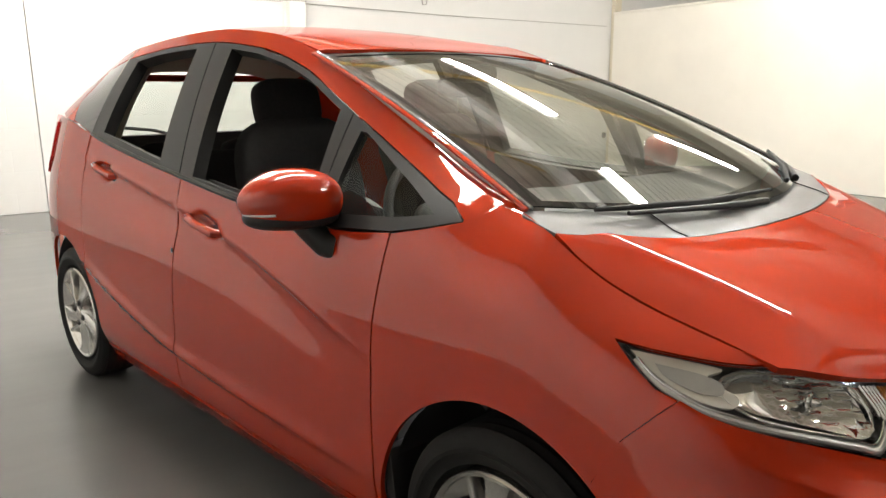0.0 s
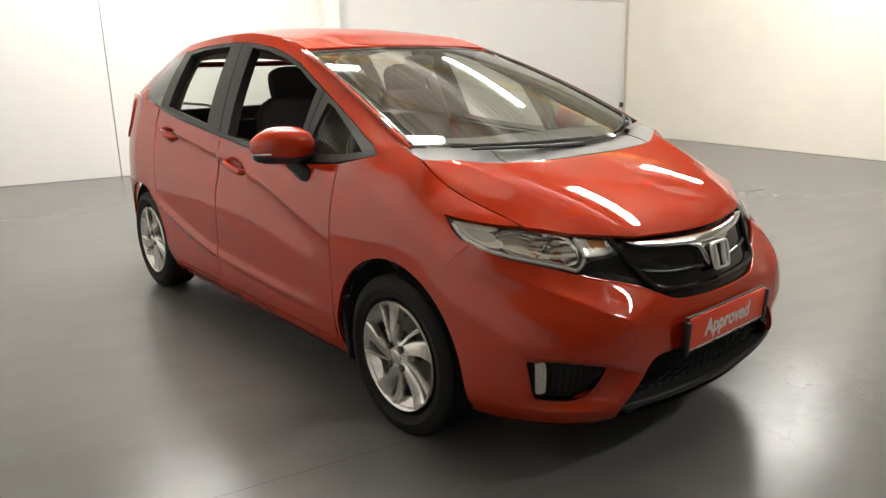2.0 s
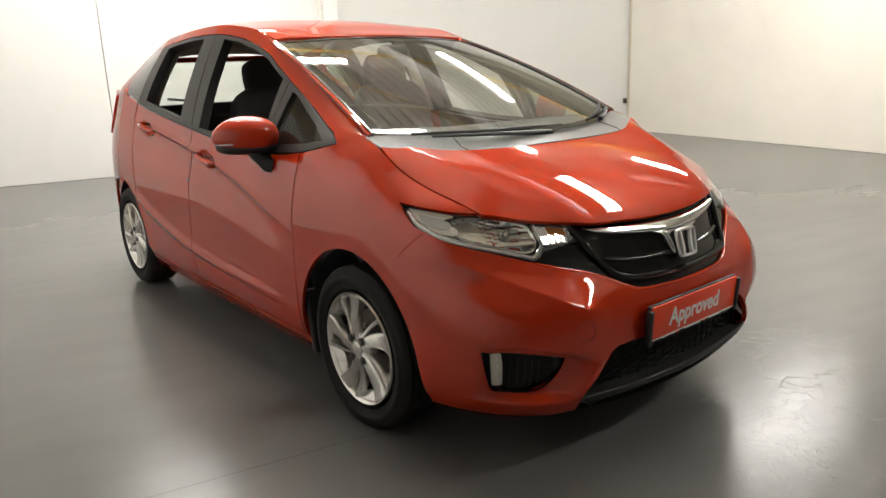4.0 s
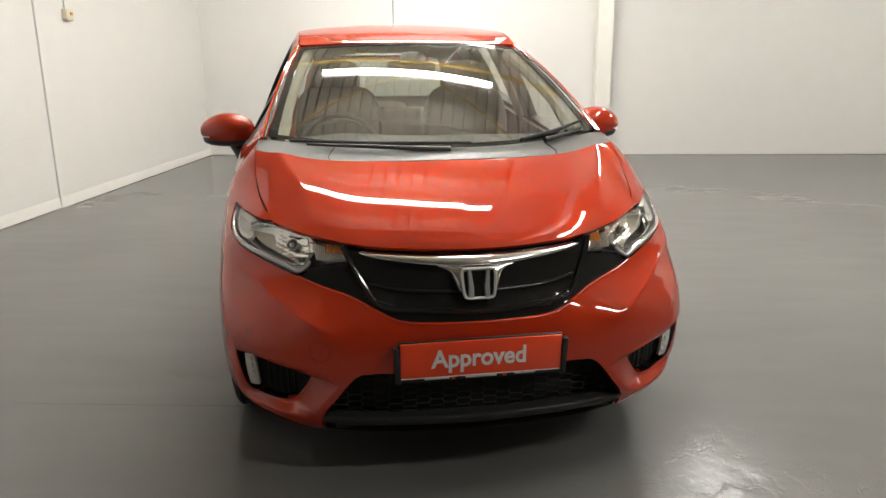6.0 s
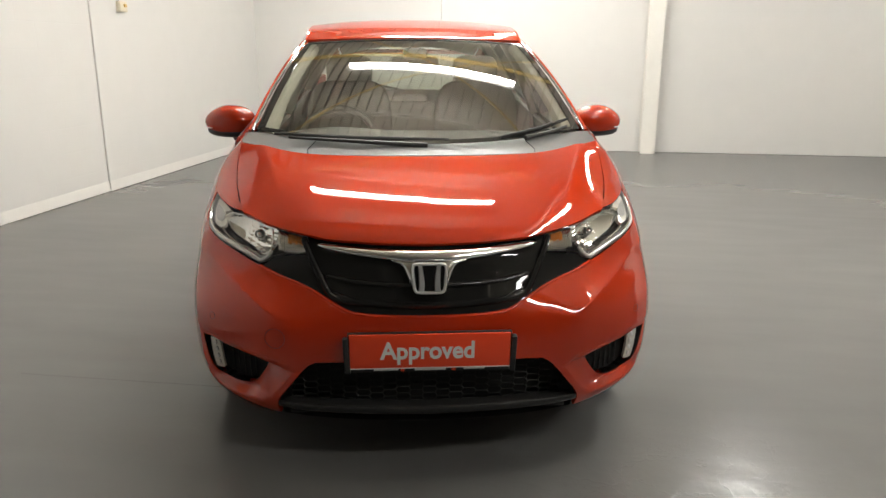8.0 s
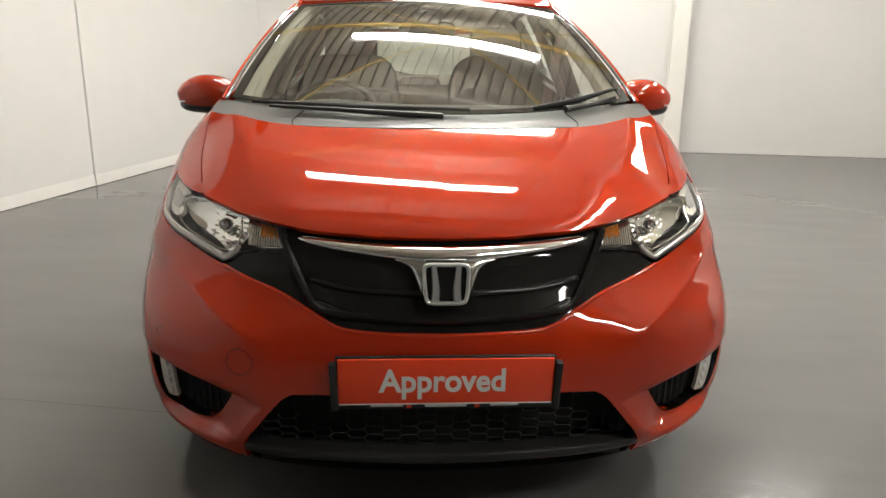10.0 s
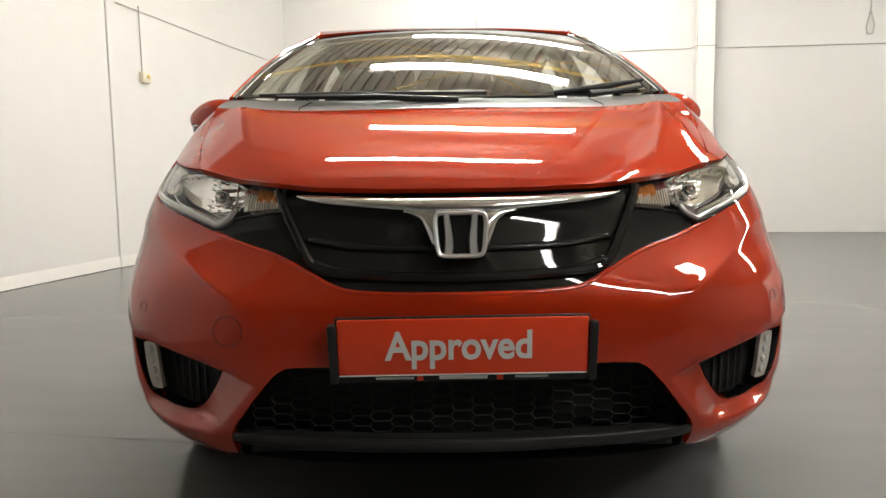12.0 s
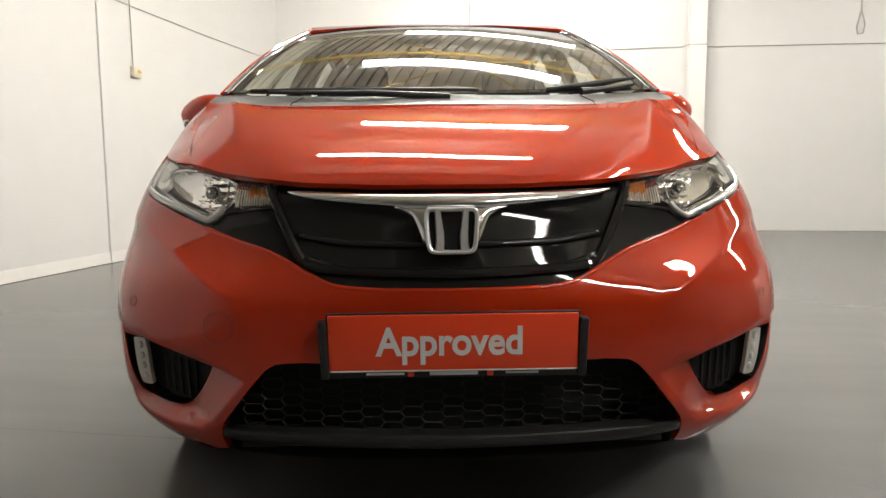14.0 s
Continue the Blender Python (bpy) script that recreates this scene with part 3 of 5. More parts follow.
tagged(part("hanging_cord", bm, CABLE, None, "", loc=ROOM @ pose(7.58, -0.03, 2.50)), "grey cord hanging in a loop on the back wall", "cord")

# floor joint, and the dark ragged line where the floor paint stops short of the walls
JOINT_DIRT = material("joint_dirt", (0.03, 0.028, 0.025), 0.8, vary=0.3, scale=50)
WALL_DIRT = material("wall_foot_dirt", (0.10, 0.09, 0.078), 0.8, vary=0.4, scale=30)


def ragged_strip(name, m, length, half, sway, mat, label, category):
    """A thin uneven line on the floor along x."""
    bm = bmesh.new()
    n = int(length / 0.035)
    rows = []
    for i in range(n + 1):
        x = length * i / n
        w = half * (1 + 0.75 * noise.noise((x * 6, 0.3, length)))
        y = sway * noise.noise((x * 1.7, 1.1, length)) + 0.4 * sway * noise.noise((x * 9, 2.1, length))
        rows.append((bm.verts.new((x, y - w, 0.0012)), bm.verts.new((x, y + w, 0.0012))))
    for (a, b), (c, d) in zip(rows, rows[1:]):
        bm.faces.new((a, c, d, b))
    return tagged(part(name, bm, mat, None, "", loc=m), label, category, kind="structure")


ragged_strip("floor_joint", ROOM @ pose(2.05, -7.9, 0), 1.0, 0.0015, 0.006, JOINT_DIRT, "thin dark joint across the painted floor", "floor joint")
ragged_strip("floor_edge_back", ROOM @ pose(0.03, -0.022, 0), ROOM_W - 0.06, 0.005, 0.006, WALL_DIRT, "dark ragged edge of the floor paint", "floor edge")
ragged_strip("floor_edge_left", ROOM @ pose(FAR_L + 0.026, STEP, 0, 0, 0, 90), -STEP - 0.03, 0.005, 0.006, WALL_DIRT, "dark ragged edge of the floor paint", "floor edge")
ragged_strip("floor_edge_left_near", ROOM @ pose(NEAR_L + 0.026, -ROOM_D, 0, 0, 0, 90), ROOM_D + STEP, 0.005, 0.006, WALL_DIRT, "dark ragged edge of the floor paint", "floor edge")
ragged_strip("floor_edge_right", ROOM @ pose(ROOM_W - 0.072, -0.1, 0, 0, 0, -90), SCREEN_LEN - 0.1, 0.006, 0.006, WALL_DIRT, "dark ragged edge of the floor paint", "floor edge")

# small dark junction box low in the far corner
sock = thing("junction_box", "small dark grey junction box low in a white corner", "junction box", m=ROOM @ pose(ROOM_W - 0.090, -0.004, 0.52))
part("box_body", box(bmesh.new(), 0.06, 0.04, 0.085, pose(0, -0.02, 0), 0.006), GREY_PLASTIC, sock)
part("box_lid", box(bmesh.new(), 0.048, 0.008, 0.07, pose(0, -0.042, 0), 0.003), BLACK_SATIN, sock, "black lid")


# ---- the car: surfaces (x half width, y from the nose back, z up) ----
YC = 0.95
base_w = curve((0.95, 0.822), (1.3, 0.830), (2.2, 0.838), (3.0, 0.842), (3.4, 0.836), (3.7, 0.79), (3.9, 0.72), (4.0, 0.66))
tuck = curve((0.15, 0.085), (0.20, 0.050), (0.26, 0.020), (0.34, 0.005), (0.45, 0.002), (0.58, 0.0), (0.70, 0.003), (0.80, 0.011), (0.88, 0.024), (0.96, 0.042), (1.04, 0.064), (1.14, 0.092), (1.3, 0.15))
nose_y = curve((0.15, 0.10), (0.20, 0.060), (0.25, 0.040), (0.35, 0.036), (0.46, 0.038), (0.54, 0.046), (0.60, 0.066), (0.68, 0.094), (0.74, 0.118), (0.80, 0.175), (0.85, 0.24), (0.92, 0.38), (1.05, 0.60))
corner_n = curve((0.15, 3.0), (0.22, 3.8), (0.32, 4.7), (0.48, 5.0), (0.70, 5.0), (0.85, 4.5), (1.1, 4.0))
seam_x = curve((0.15, 0.50), (0.26, 0.565), (0.395, 0.613), (0.5, 0.642), (0.6, 0.668), (0.8, 0.690), (0.893, 0.678), (1.0, 0.652), (1.3, 0.62))
seam_z = curve((0.15, 0.70), (0.26, 0.752), (0.395, 0.816), (0.5, 0.853), (0.6, 0.886), (0.7, 0.926), (0.78, 0.975), (0.82, 1.002), (0.893, 1.030), (1.0, 1.065), (1.3, 1.18))
fade = curve((0.3, 1.0), (0.95, 1.0), (1.1, 0.6), (1.35, 0.0), (5.0, 0.0))
crease_u = curve((1.15, 0.63), (1.33, 0.685), (1.834, 0.833), (2.8, 0.976), (3.3, 1.03))
crease_l = curve((1.1, 0.345), (1.25, 0.355), (2.24, 0.405), (2.87, 0.519), (3.1, 0.58))
crease_on = curve((1.0, 0.0), (1.15, 0.0), (1.5, 1.0), (2.9, 1.0), (3.3, 0.0), (4.0, 0.0))
sweep = curve((0.15, 0.08), (0.45, 0.09), (0.55, 0.12), (0.62, 0.195), (0.68, 0.252), (0.85, 0.264), (1.2, 0.20))
nose_y, corner_n, sweep, tuck = (soft(f, 0.1, 1.35, 0.035) for f in (nose_y, corner_n, sweep, tuck))
base_w, seam_x, seam_z, crease_u, crease_l = (soft(f, 0.0, 4.2, 0.05) for f in (base_w, seam_x, seam_z, crease_u, crease_l))
_drop = {}


def plan(q, z):
    """Half width and distance from the nose, before the shoulder leans in."""
    n, a = corner_n(z), q * math.pi / 2
    c, d = math.cos(a), math.sin(a)
    r = (d**n + c**n) ** (-1 / n)
    x, back = (base_w(YC) - tuck(z)) * r * d, (YC - nose_y(z)) * r * c
    return x, YC - back + sweep(z) * ((r * d) ** 2 + 0.006) ** 0.70 * back / (YC - nose_y(z))


def raw_x(y, z):
    if y >= YC:
        return base_w(y) - tuck(z)
    lo, hi = 0.0, 1.0
    for _ in range(30):
        q = (lo + hi) / 2
        lo, hi = (q, hi) if plan(q, z)[1] < y else (lo, q)
    return plan(lo, z)[0]


def drop(y):
    """How far the shoulder leans in at the bonnet's seam, as a share of the width."""
    key = round(min(y, 1.4), 3)
    if key not in _drop:
        _drop[key] = max(0.0, 1 - seam_x(key) / max(0.05, raw_x(key, seam_z(key)))) * fade(key) if key > 0.36 else 0.0
    a, b = 0.36, 0.46
    return _drop[key] * (1 if y > b else max(0.0, (y - a) / (b - a)))


ledge = curve((0.0, 0.33), (0.36, 0.36), (0.44, 0.386), (0.50, 0.405), (0.55, 0.421), (0.68, 0.452), (0.77, 0.470), (0.85, 0.48))


def step(t):
    t = min(1.0, max(0.0, t))
    return t * t * (3 - 2 * t)


def ramp(t):
    """A straight rise from 0 to 1 with its two corners slightly rounded."""
    e = 0.004
    return 0.5 * (math.sqrt(t * t + e) - math.sqrt((t - 1) ** 2 + e) + math.sqrt(1 + e) - math.sqrt(e)) if t > -1 else 0.0


def fang_ridge(z):
    return 0.392 + 0.82 * (0.41 - z)


def pocket_edge(z):
    return 0.508 + 0.52 * (0.41 - z)


fold_z = curve((0.30, 0.505), (0.41, 0.527), (0.59, 0.615), (0.73, 0.683), (0.82, 0.70))


def ridge(x, z):
    """The crease that climbs from beside the plate to the lamp's outer end."""
    e = z - fold_z(x)
    e = math.sqrt(e * e + 0.005**2) / (0.065 if e > 0 else 0.060)
    return 0.024 * math.exp(-e) * step((x - 0.36) / 0.16)


HANDLES = ((2.06, 0.873), (2.93, 0.975))


def body(q, z):
    """The lower body: q 0 at the middle of the nose, 1 at the front axle's side, past 1 in metres along the side. q under 0 is the other side."""
    s, q = (-1, -q) if q < 0 else (1, q)
    if q <= 1:
        x, y = plan(q, z)
        k = 0.062 * ramp((x - fang_ridge(z)) / (pocket_edge(z) - fang_ridge(z))) * step((ledge(x) - z) / 0.012) * step((z - 0.256 - 0.10 * max(0.0, x - 0.60)) / 0.034) * step((0.40 - y) / 0.08) * (1 - 0.85 * step((x - 0.68) / 0.08))
        k -= ridge(x, z) * step((0.62 - y) / 0.22)
        w = base_w(YC)
        x, y = x - 0.5 * k * (x / w) ** 3, y + k * (1 - 0.6 * (x / w) ** 4)
    else:
        y = YC + q - 1
        x = base_w(y) - tuck(z)
    low = seam_z(y) - z
    x *= 1 - drop(y) * max(0.0, 1 - low / 0.20) ** 2
    on = crease_on(y)
    if on > 0:
        e = z - crease_u(y)
        x += on * (0.005 * math.exp(-((e / 0.012) ** 2)) - 0.015 * step((0.006 - e) / 0.020) * math.exp(-(((e + 0.05) / 0.085) ** 2)))
        e = z - crease_l(y)
        x += on * 0.011 * math.exp(-((e / (0.030 if e > 0 else 0.014)) ** 2))
    for hy, hz in HANDLES:
        e = ((y - hy) / 0.095) ** 2 + ((z - hz + 0.004 - 0.12 * (y - hy)) / 0.032) ** 2
        if e < 6:
            x -= 0.024 * math.exp(-(e**2))
    return (-s * x, y, z)


def flank(y, z):
    """The body's right side by distance from the nose and height."""
    return body(q_at(y=y, z=z), z)


def q_at(x=None, y=None, z=0.5):
    """q for a half width x or a distance y at the height z."""
    if y is not None and y >= YC:
        return 1 + y - YC
    lo, hi = 0.0, 1.0 if y is not None else 1.02
    for _ in range(36):
        q = (lo + hi) / 2
        p = body(q, z)
        if (abs(p[0]) < x) if x is not None else (p[1] < y):
            lo = q
        else:
            hi = q
    return lo


def qx(*points):
    """Points given as half width and height."""
    return [(q_at(x=x, z=z), z) for x, z in points]


def qy(*points):
    """Points given as distance from the nose and height."""
    return [(q_at(y=y, z=z), z) for y, z in points]


# greenhouse
belt = curve((0.9, 1.03), (1.0, 1.008), (1.2, 0.965), (1.43, 0.945), (1.8, 0.962), (2.26, 1.005), (3.02, 1.095), (3.2, 1.125), (3.4, 1.155), (3.8, 1.19))
rail_z = curve((0.893, 1.035), (0.98, 1.058), (1.275, 1.172), (1.65, 1.333), (1.80, 1.392), (2.05, 1.456), (2.4, 1.484), (3.05, 1.455), (3.4, 1.394), (3.8, 1.27))
rail_x = curve((0.893, 0.664), (1.275, 0.612), (1.65, 0.570), (1.80, 0.548), (2.3, 0.555), (3.05, 0.545), (3.4, 0.530), (3.8, 0.50))
roof_mid = curve((1.6, 1.345), (1.74, 1.403), (1.9, 1.436), (2.1, 1.478), (2.4, 1.517), (2.8, 1.527), (3.3, 1.488), (3.8, 1.39))


def house(y, z):
    """The greenhouse's right side, from the belt line up to the roof rail."""
    zb, zr = belt(y), rail_z(y)
    xb = -flank(y, min(zb, zr - 0.01))[0]
    t = (z - zb) / max(0.02, zr - zb)
    return (-(xb + (rail_x(y) - xb) * (0.72 * t + 0.28 * t * abs(t))), y, z)


nose_edge = [(x, z, body(q_at(x=max(x, 0.002), z=z), z)[1] - d) for x, z, d in ((0.0, 0.766, 0.012), (0.1, 0.7662, 0.012), (0.2, 0.768, 0.017), (0.35, 0.7765, 0.028), (0.5, 0.793, 0.014), (0.613, 0.816, 0.0))]
nose_edge[-1] = (0.613, 0.816, 0.395)
rear_edge = [(0.0, 0.612), (0.2, 0.625), (0.42, 0.668), (0.56, 0.735), (0.686, 0.812)]
hood_y0, hood_z0 = (soft(curve(*k), -0.1, 1.1, 0.04) for k in ([(x / seam_x(y), y) for x, z, y in nose_edge], [(x / seam_x(y), z) for x, z, y in nose_edge]))
hood_y1 = soft(curve(*[(x / seam_x(y), y) for x, y in rear_edge]), -0.1, 1.1, 0.04)


def fold_x(y):
    return 0.47 + 0.145 * (y - 0.33) / 0.47


edge_roll = curve((0.38, 0.0), (0.5, 0.012), (0.6, 0.023), (0.68, 0.026), (0.75, 0.018), (0.82, 0.0), (0.9, 0.0))


def hood_at(x, y):
    w = min(1.05, abs(x) / seam_x(y))
    y0, z0, y1 = hood_y0(w), hood_z0(w), hood_y1(w)
    t = max(-0.024, (y - y0) / (y1 - y0))
    p, e = 0.62 + 0.32 * w**3, 0.025
    rise = ((t + e) ** p - e**p) / ((1 + e) ** p - e**p)
    z = z0 + (0.971 + 0.030 * w**4 - 0.010 * w * w * (1 - w * w) - z0) * rise
    fold = abs(x) - fold_x(y)
    fold = math.sqrt(fold * fold + 0.007**2) / (0.035 if fold > 0 else 0.085)
    return (x, y, z + 0.012 * math.exp(-fold) * step((y - 0.27) / 0.3) - edge_roll(y) * max(0.0, (w - 0.86) / 0.14) ** 2)


def roof_at(x, y):
    t = min(1.2, abs(x) / rail_x(y))
    return (x, y, roof_mid(y) - (roof_mid(y) - rail_z(y)) * t**2.6)


def screen_at(u, v):
    """The windscreen: u from -1 to 1 across, v from 0 at the cowl to 1 at the roof."""
    a, b = np.array((0.655 * u, 0.70 + 0.20 * u * u, 1.014 + 0.019 * u * u)), np.array((0.542 * u, 1.735 + 0.065 * u * u, 1.400 - 0.018 * u * u))
    p = a + (b - a) * v
    bow = 4 * v * (1 - v)
    return (p[0] * (1 + 0.012 * bow), p[1] - 0.014 * bow, p[2] + 0.023 * bow * (1 - 0.3 * u * u))


# ---- the car: panels ----
car = thing("hatchback_car", "orange-red metallic five-door hatchback with open side windows", "car")
GAP = 0.0010
ARCH_F, ARCH_R = (0.85, 0.300, 0.362), (3.372, 0.300, 0.362)


def mirrored(half):
    """A closed outline from its half, given from the middle at the top round to the middle at the bottom."""
    return half + [(-a, b) for a, b in half[::-1] if abs(a) > 1e-4]


# front bumper
light_low = spline(qx((0.535, 0.676), (0.63, 0.708), (0.715, 0.738)) + qy((0.455, 0.752), (0.50, 0.769)), 5)
wing_low = spline(qx((0.0, 0.560), (0.15, 0.561), (0.225, 0.566), (0.262, 0.576), (0.30, 0.594), (0.38, 0.630), (0.47, 0.655), (0.535, 0.676)), 5)
fang = spline(qx((0.475, 0.215), (0.478, 0.27), (0.44, 0.325), (0.385, 0.392), (0.355, 0.412)), 4) + qx((0.30, 0.415), (0.0, 0.415))
arc_f = [p for p in arc(*ARCH_F[:2], ARCH_F[2], 128, 193, 14)]
half = wing_low + light_low[1:] + qy((0.525, 0.743), (0.549, 0.716), (0.573, 0.69)) + qy(*arc_f) + qy((0.515, 0.195)) + spline(qy((0.45, 0.188)) + qx((0.66, 0.188), (0.56, 0.193), (0.475, 0.215)), 4) + fang[1:]
fog_in = spline(qx((0.740, 0.440), (0.68, 0.431), (0.62, 0.421), (0.520, 0.394), (0.509, 0.382), (0.540, 0.328), (0.574, 0.296), (0.62, 0.290), (0.690, 0.301), (0.716, 0.332), (0.740, 0.440)), 3)[:-1]
ledge_lines = [[(q_at(x=x, z=ledge(x) - d), ledge(x) - d) for x in np.linspace(0.422, 0.72, 34)] for d in (-0.001, 0.0125)]
fold_lines = [[(q_at(x=x, z=fold_z(x) + d), fold_z(x) + d) for x in np.linspace(0.46, 0.70, 20)] for d in (0.016, 0.006, 0.0, -0.006, -0.016)]
floor_lines = [[(q_at(x=x, z=0.256 + 0.10 * max(0.0, x - 0.60) + d), 0.256 + 0.10 * max(0.0, x - 0.60) + d) for x in np.linspace(0.56, 0.70, 16)] for d in (0.0, 0.012, 0.024)]
rim_lines = [[(q_at(x=f(z) + d, z=z), z) for z in np.linspace(0.29, 0.365, 9)] for f, d in ((fang_ridge, -0.003), (fang_ridge, 0.008))]
guide = ledge_lines + fold_lines + floor_lines + rim_lines
guide += [[(-a, b) for a, b in l] for l in guide]
bumper = sheet("front_bumper", mirrored(half), body, PAINT, car, holes=[fog_in, [(-a, b) for a, b in fog_in[::-1]]], step=0.018, thick=0.018, label="orange-red painted front bumper", lines=guide)
for s in (1, -1):
    pocket = sheet("fog_pocket", fog_in, body, BLACK_MATT, bumper, step=0.03, thick=0.01, side=s, sink=0.034, label="black plastic fog lamp blank")
    n = len(fog_in)
    wall = [Vector(body(*p)) for p in fog_in]
    mid = sum(wall, Vector()) / n
    wall = [w + (mid - w) * 0.022 for w in wall]
    deep = [w + (Vector((0, 0.9, 0.35)) - w).normalized() * 0.036 for w in wall]
    vs = [(p.x * s, p.y + 0.001, p.z) for p in wall + deep]
    fs = [(i, (i + 1) % n, n + (i + 1) % n, n + i) for i in range(n)]
    mesh_part("fog_surround", vs, fs + [f[::-1] for f in fs], BLACK_SATIN, bumper, "black inner edge of the fog pocket")
    led = spline(qx((0.715, 0.429), (0.684, 0.424), (0.676, 0.332), (0.682, 0.320), (0.700, 0.322), (0.706, 0.335), (0.715, 0.429)), 3)[:-1]
    lamp = sheet("daytime_lamp", led, body, LAMP_PALE, bumper, step=0.02, thick=0.010, side=s, sink=0.004, label="clear daytime running lamp strip")
    for i in range(4):
        z1 = 0.342 + 0.024 * i
        c = Vector(body(q_at(x=0.690 + 0.0025 * i, z=z1), z1))
        c += (Vector((0.15, 0.9, 0.40)) - c).normalized() * 0.003
        bm = bmesh.new()
        bmesh.ops.create_uvsphere(bm, u_segments=12, v_segments=6, radius=1.0, matrix=Matrix.Translation((c.x * s, c.y, c.z)) @ Matrix.Diagonal((0.0058, 0.004, 0.0085, 1)))
        part("led_dot", bm, LED_WHITE, lamp)
    for i in range(5):
        x0 = 0.56 + 0.02 * i
        pts = []
        for k in range(5):
            z1 = 0.295 + 0.022 * k + 0.004 * i
            p = Vector(body(q_at(x=x0, z=z1), z1))
            pts.append((p.x * s, p.y + 0.034, p.z))
        part("pocket_rib", tube(bmesh.new(), pts, 0.003, 6), BLACK_SATIN, pocket)
    ring = [body(q_at(x=0.690 + 0.010 * math.cos(a), z=0.520 + 0.011 * math.sin(a)), 0.520 + 0.011 * math.sin(a)) for a in np.linspace(0, 2 * math.pi, 17)[:-1]]
    part("parking_sensor", tube(bmesh.new(), [(p[0] * s, p[1], p[2]) for p in ring], 0.0006, 5, True), SHUT_LINE, bumper, "round parking sensor outline")
c = [body(q_at(x=0.476 + 0.031 * math.cos(t), z=0.484 + 0.031 * math.sin(t)), 0.484 + 0.031 * math.sin(t)) for t in np.linspace(0, 2 * math.pi, 33)[:-1]]
part("tow_cap", tube(bmesh.new(), c, 0.0008, 5, True), SHUT_LINE, bumper, "round tow eye cover outline")

lip = [Vector(body(*p)) + Vector((0, 0.004, -0.0035)) for p in wing_low]
lip = [(p.x, p.y, p.z) for p in lip]
part("bumper_lip", tube(bmesh.new(), lip + [(-x, y, z) for x, y, z in lip[::-1][:-1]] if abs(lip[0][0]) > 1e-3 else lip[::-1] + [(-x, y, z) for x, y, z in lip[1:]], 0.0065, 10), PAINT, bumper, "rolled orange-red bumper edge")

# black upper grille with chrome wing
black_low = [(a, b + 0.004) for a, b in wing_low]
half = [(0.0, 0.764)] + qx((0.2, 0.766), (0.35, 0.774), (0.385, 0.772), (0.374, 0.742), (0.368, 0.720), (0.45, 0.712), (0.500, 0.704), (0.515, 0.690), (0.532, 0.680)) + black_low[::-1][1:]
grille = sheet("upper_grille", mirrored(half), body, BLACK_GLOSS, car, step=0.03, thick=0.012, sink=0.012, label="gloss black grille panel")


def nose_bar(name, rows, depth, mat, parent, label="", rnd=0.004):
    """A bar across the nose: rows of (half width, top, bottom), standing proud of the grille by depth."""
    f_top, f_low = curve(*[(a, b) for a, b, _ in rows]), curve(*[(a, c) for a, _, c in rows])
    w = rows[-1][0]
    vs, fs = [], []
    cols = 49
    ring = [(0.0, -0.01), (0.0, 0.6), (0.14, 0.9), (0.5, 1.0), (0.86, 0.9), (1.0, 0.6), (1.0, -0.01)]
    for i in range(cols):
        x = w * (2 * i / (cols - 1) - 1)
        zt, zl = f_top(abs(x)), f_low(abs(x))
        for t, d in ring:
            z = zt + (zl - zt) * t
            q = q_at(x=abs(x), z=z) if abs(x) > 1e-4 else 0.0
            p = body(q, z)
            vs.append((x, p[1] + 0.012 - depth * d, z))
    k = len(ring)
    for i in range(cols - 1):
        for j in range(k - 1):
            fs.append((i * k + j, (i + 1) * k + j, (i + 1) * k + j + 1, i * k + j + 1))
    fs += [tuple(range(k)), tuple((cols - 1) * k + j for j in range(k))[::-1]]
    return mesh_part(name, vs, fs, mat, parent, label)


nose_bar("chrome_wing", [(0.0, 0.748, 0.716), (0.05, 0.748, 0.716), (0.10, 0.748, 0.720), (0.2, 0.750, 0.728), (0.29, 0.7535, 0.737), (0.335, 0.755, 0.746), (0.345, 0.7555, 0.751)], 0.030, CHROME, grille, "chrome grille bar")
nose_bar("chrome_bib", [(0.0, 0.730, 0.640), (0.045, 0.730, 0.641), (0.056, 0.730, 0.648), (0.064, 0.730, 0.668), (0.078, 0.728, 0.700), (0.10, 0.724, 0.714), (0.115, 0.722, 0.719)], 0.026, CHROME, grille, "chrome badge surround")
nose_bar("grille_slat", [(0.0, 0.594, 0.580), (0.2, 0.600, 0.586), (0.30, 0.624, 0.612)], 0.012, BLACK_GLOSS, grille)
nose_bar("grille_slat", [(0.0, 0.652, 0.640), (0.2, 0.655, 0.643), (0.32, 0.668, 0.658)], 0.010, BLACK_GLOSS, grille)
loop = [body(q_at(x=max(0.002, x), z=z), z) for x, z in spline([(0.392, 0.762), (0.364, 0.708), (0.334, 0.655), (0.311, 0.620), (0.288, 0.604), (0.24, 0.597), (0.1, 0.592), (0.0, 0.591)], 5)]
loop = [(p[0], p[1] + 0.004, p[2]) for p in loop]
part("grille_frame", tube(bmesh.new(), loop + [(-x, y, z) for x, y, z in loop[::-1][1:]], 0.010, 8), BLACK_GLOSS, grille, "gloss black grille frame")
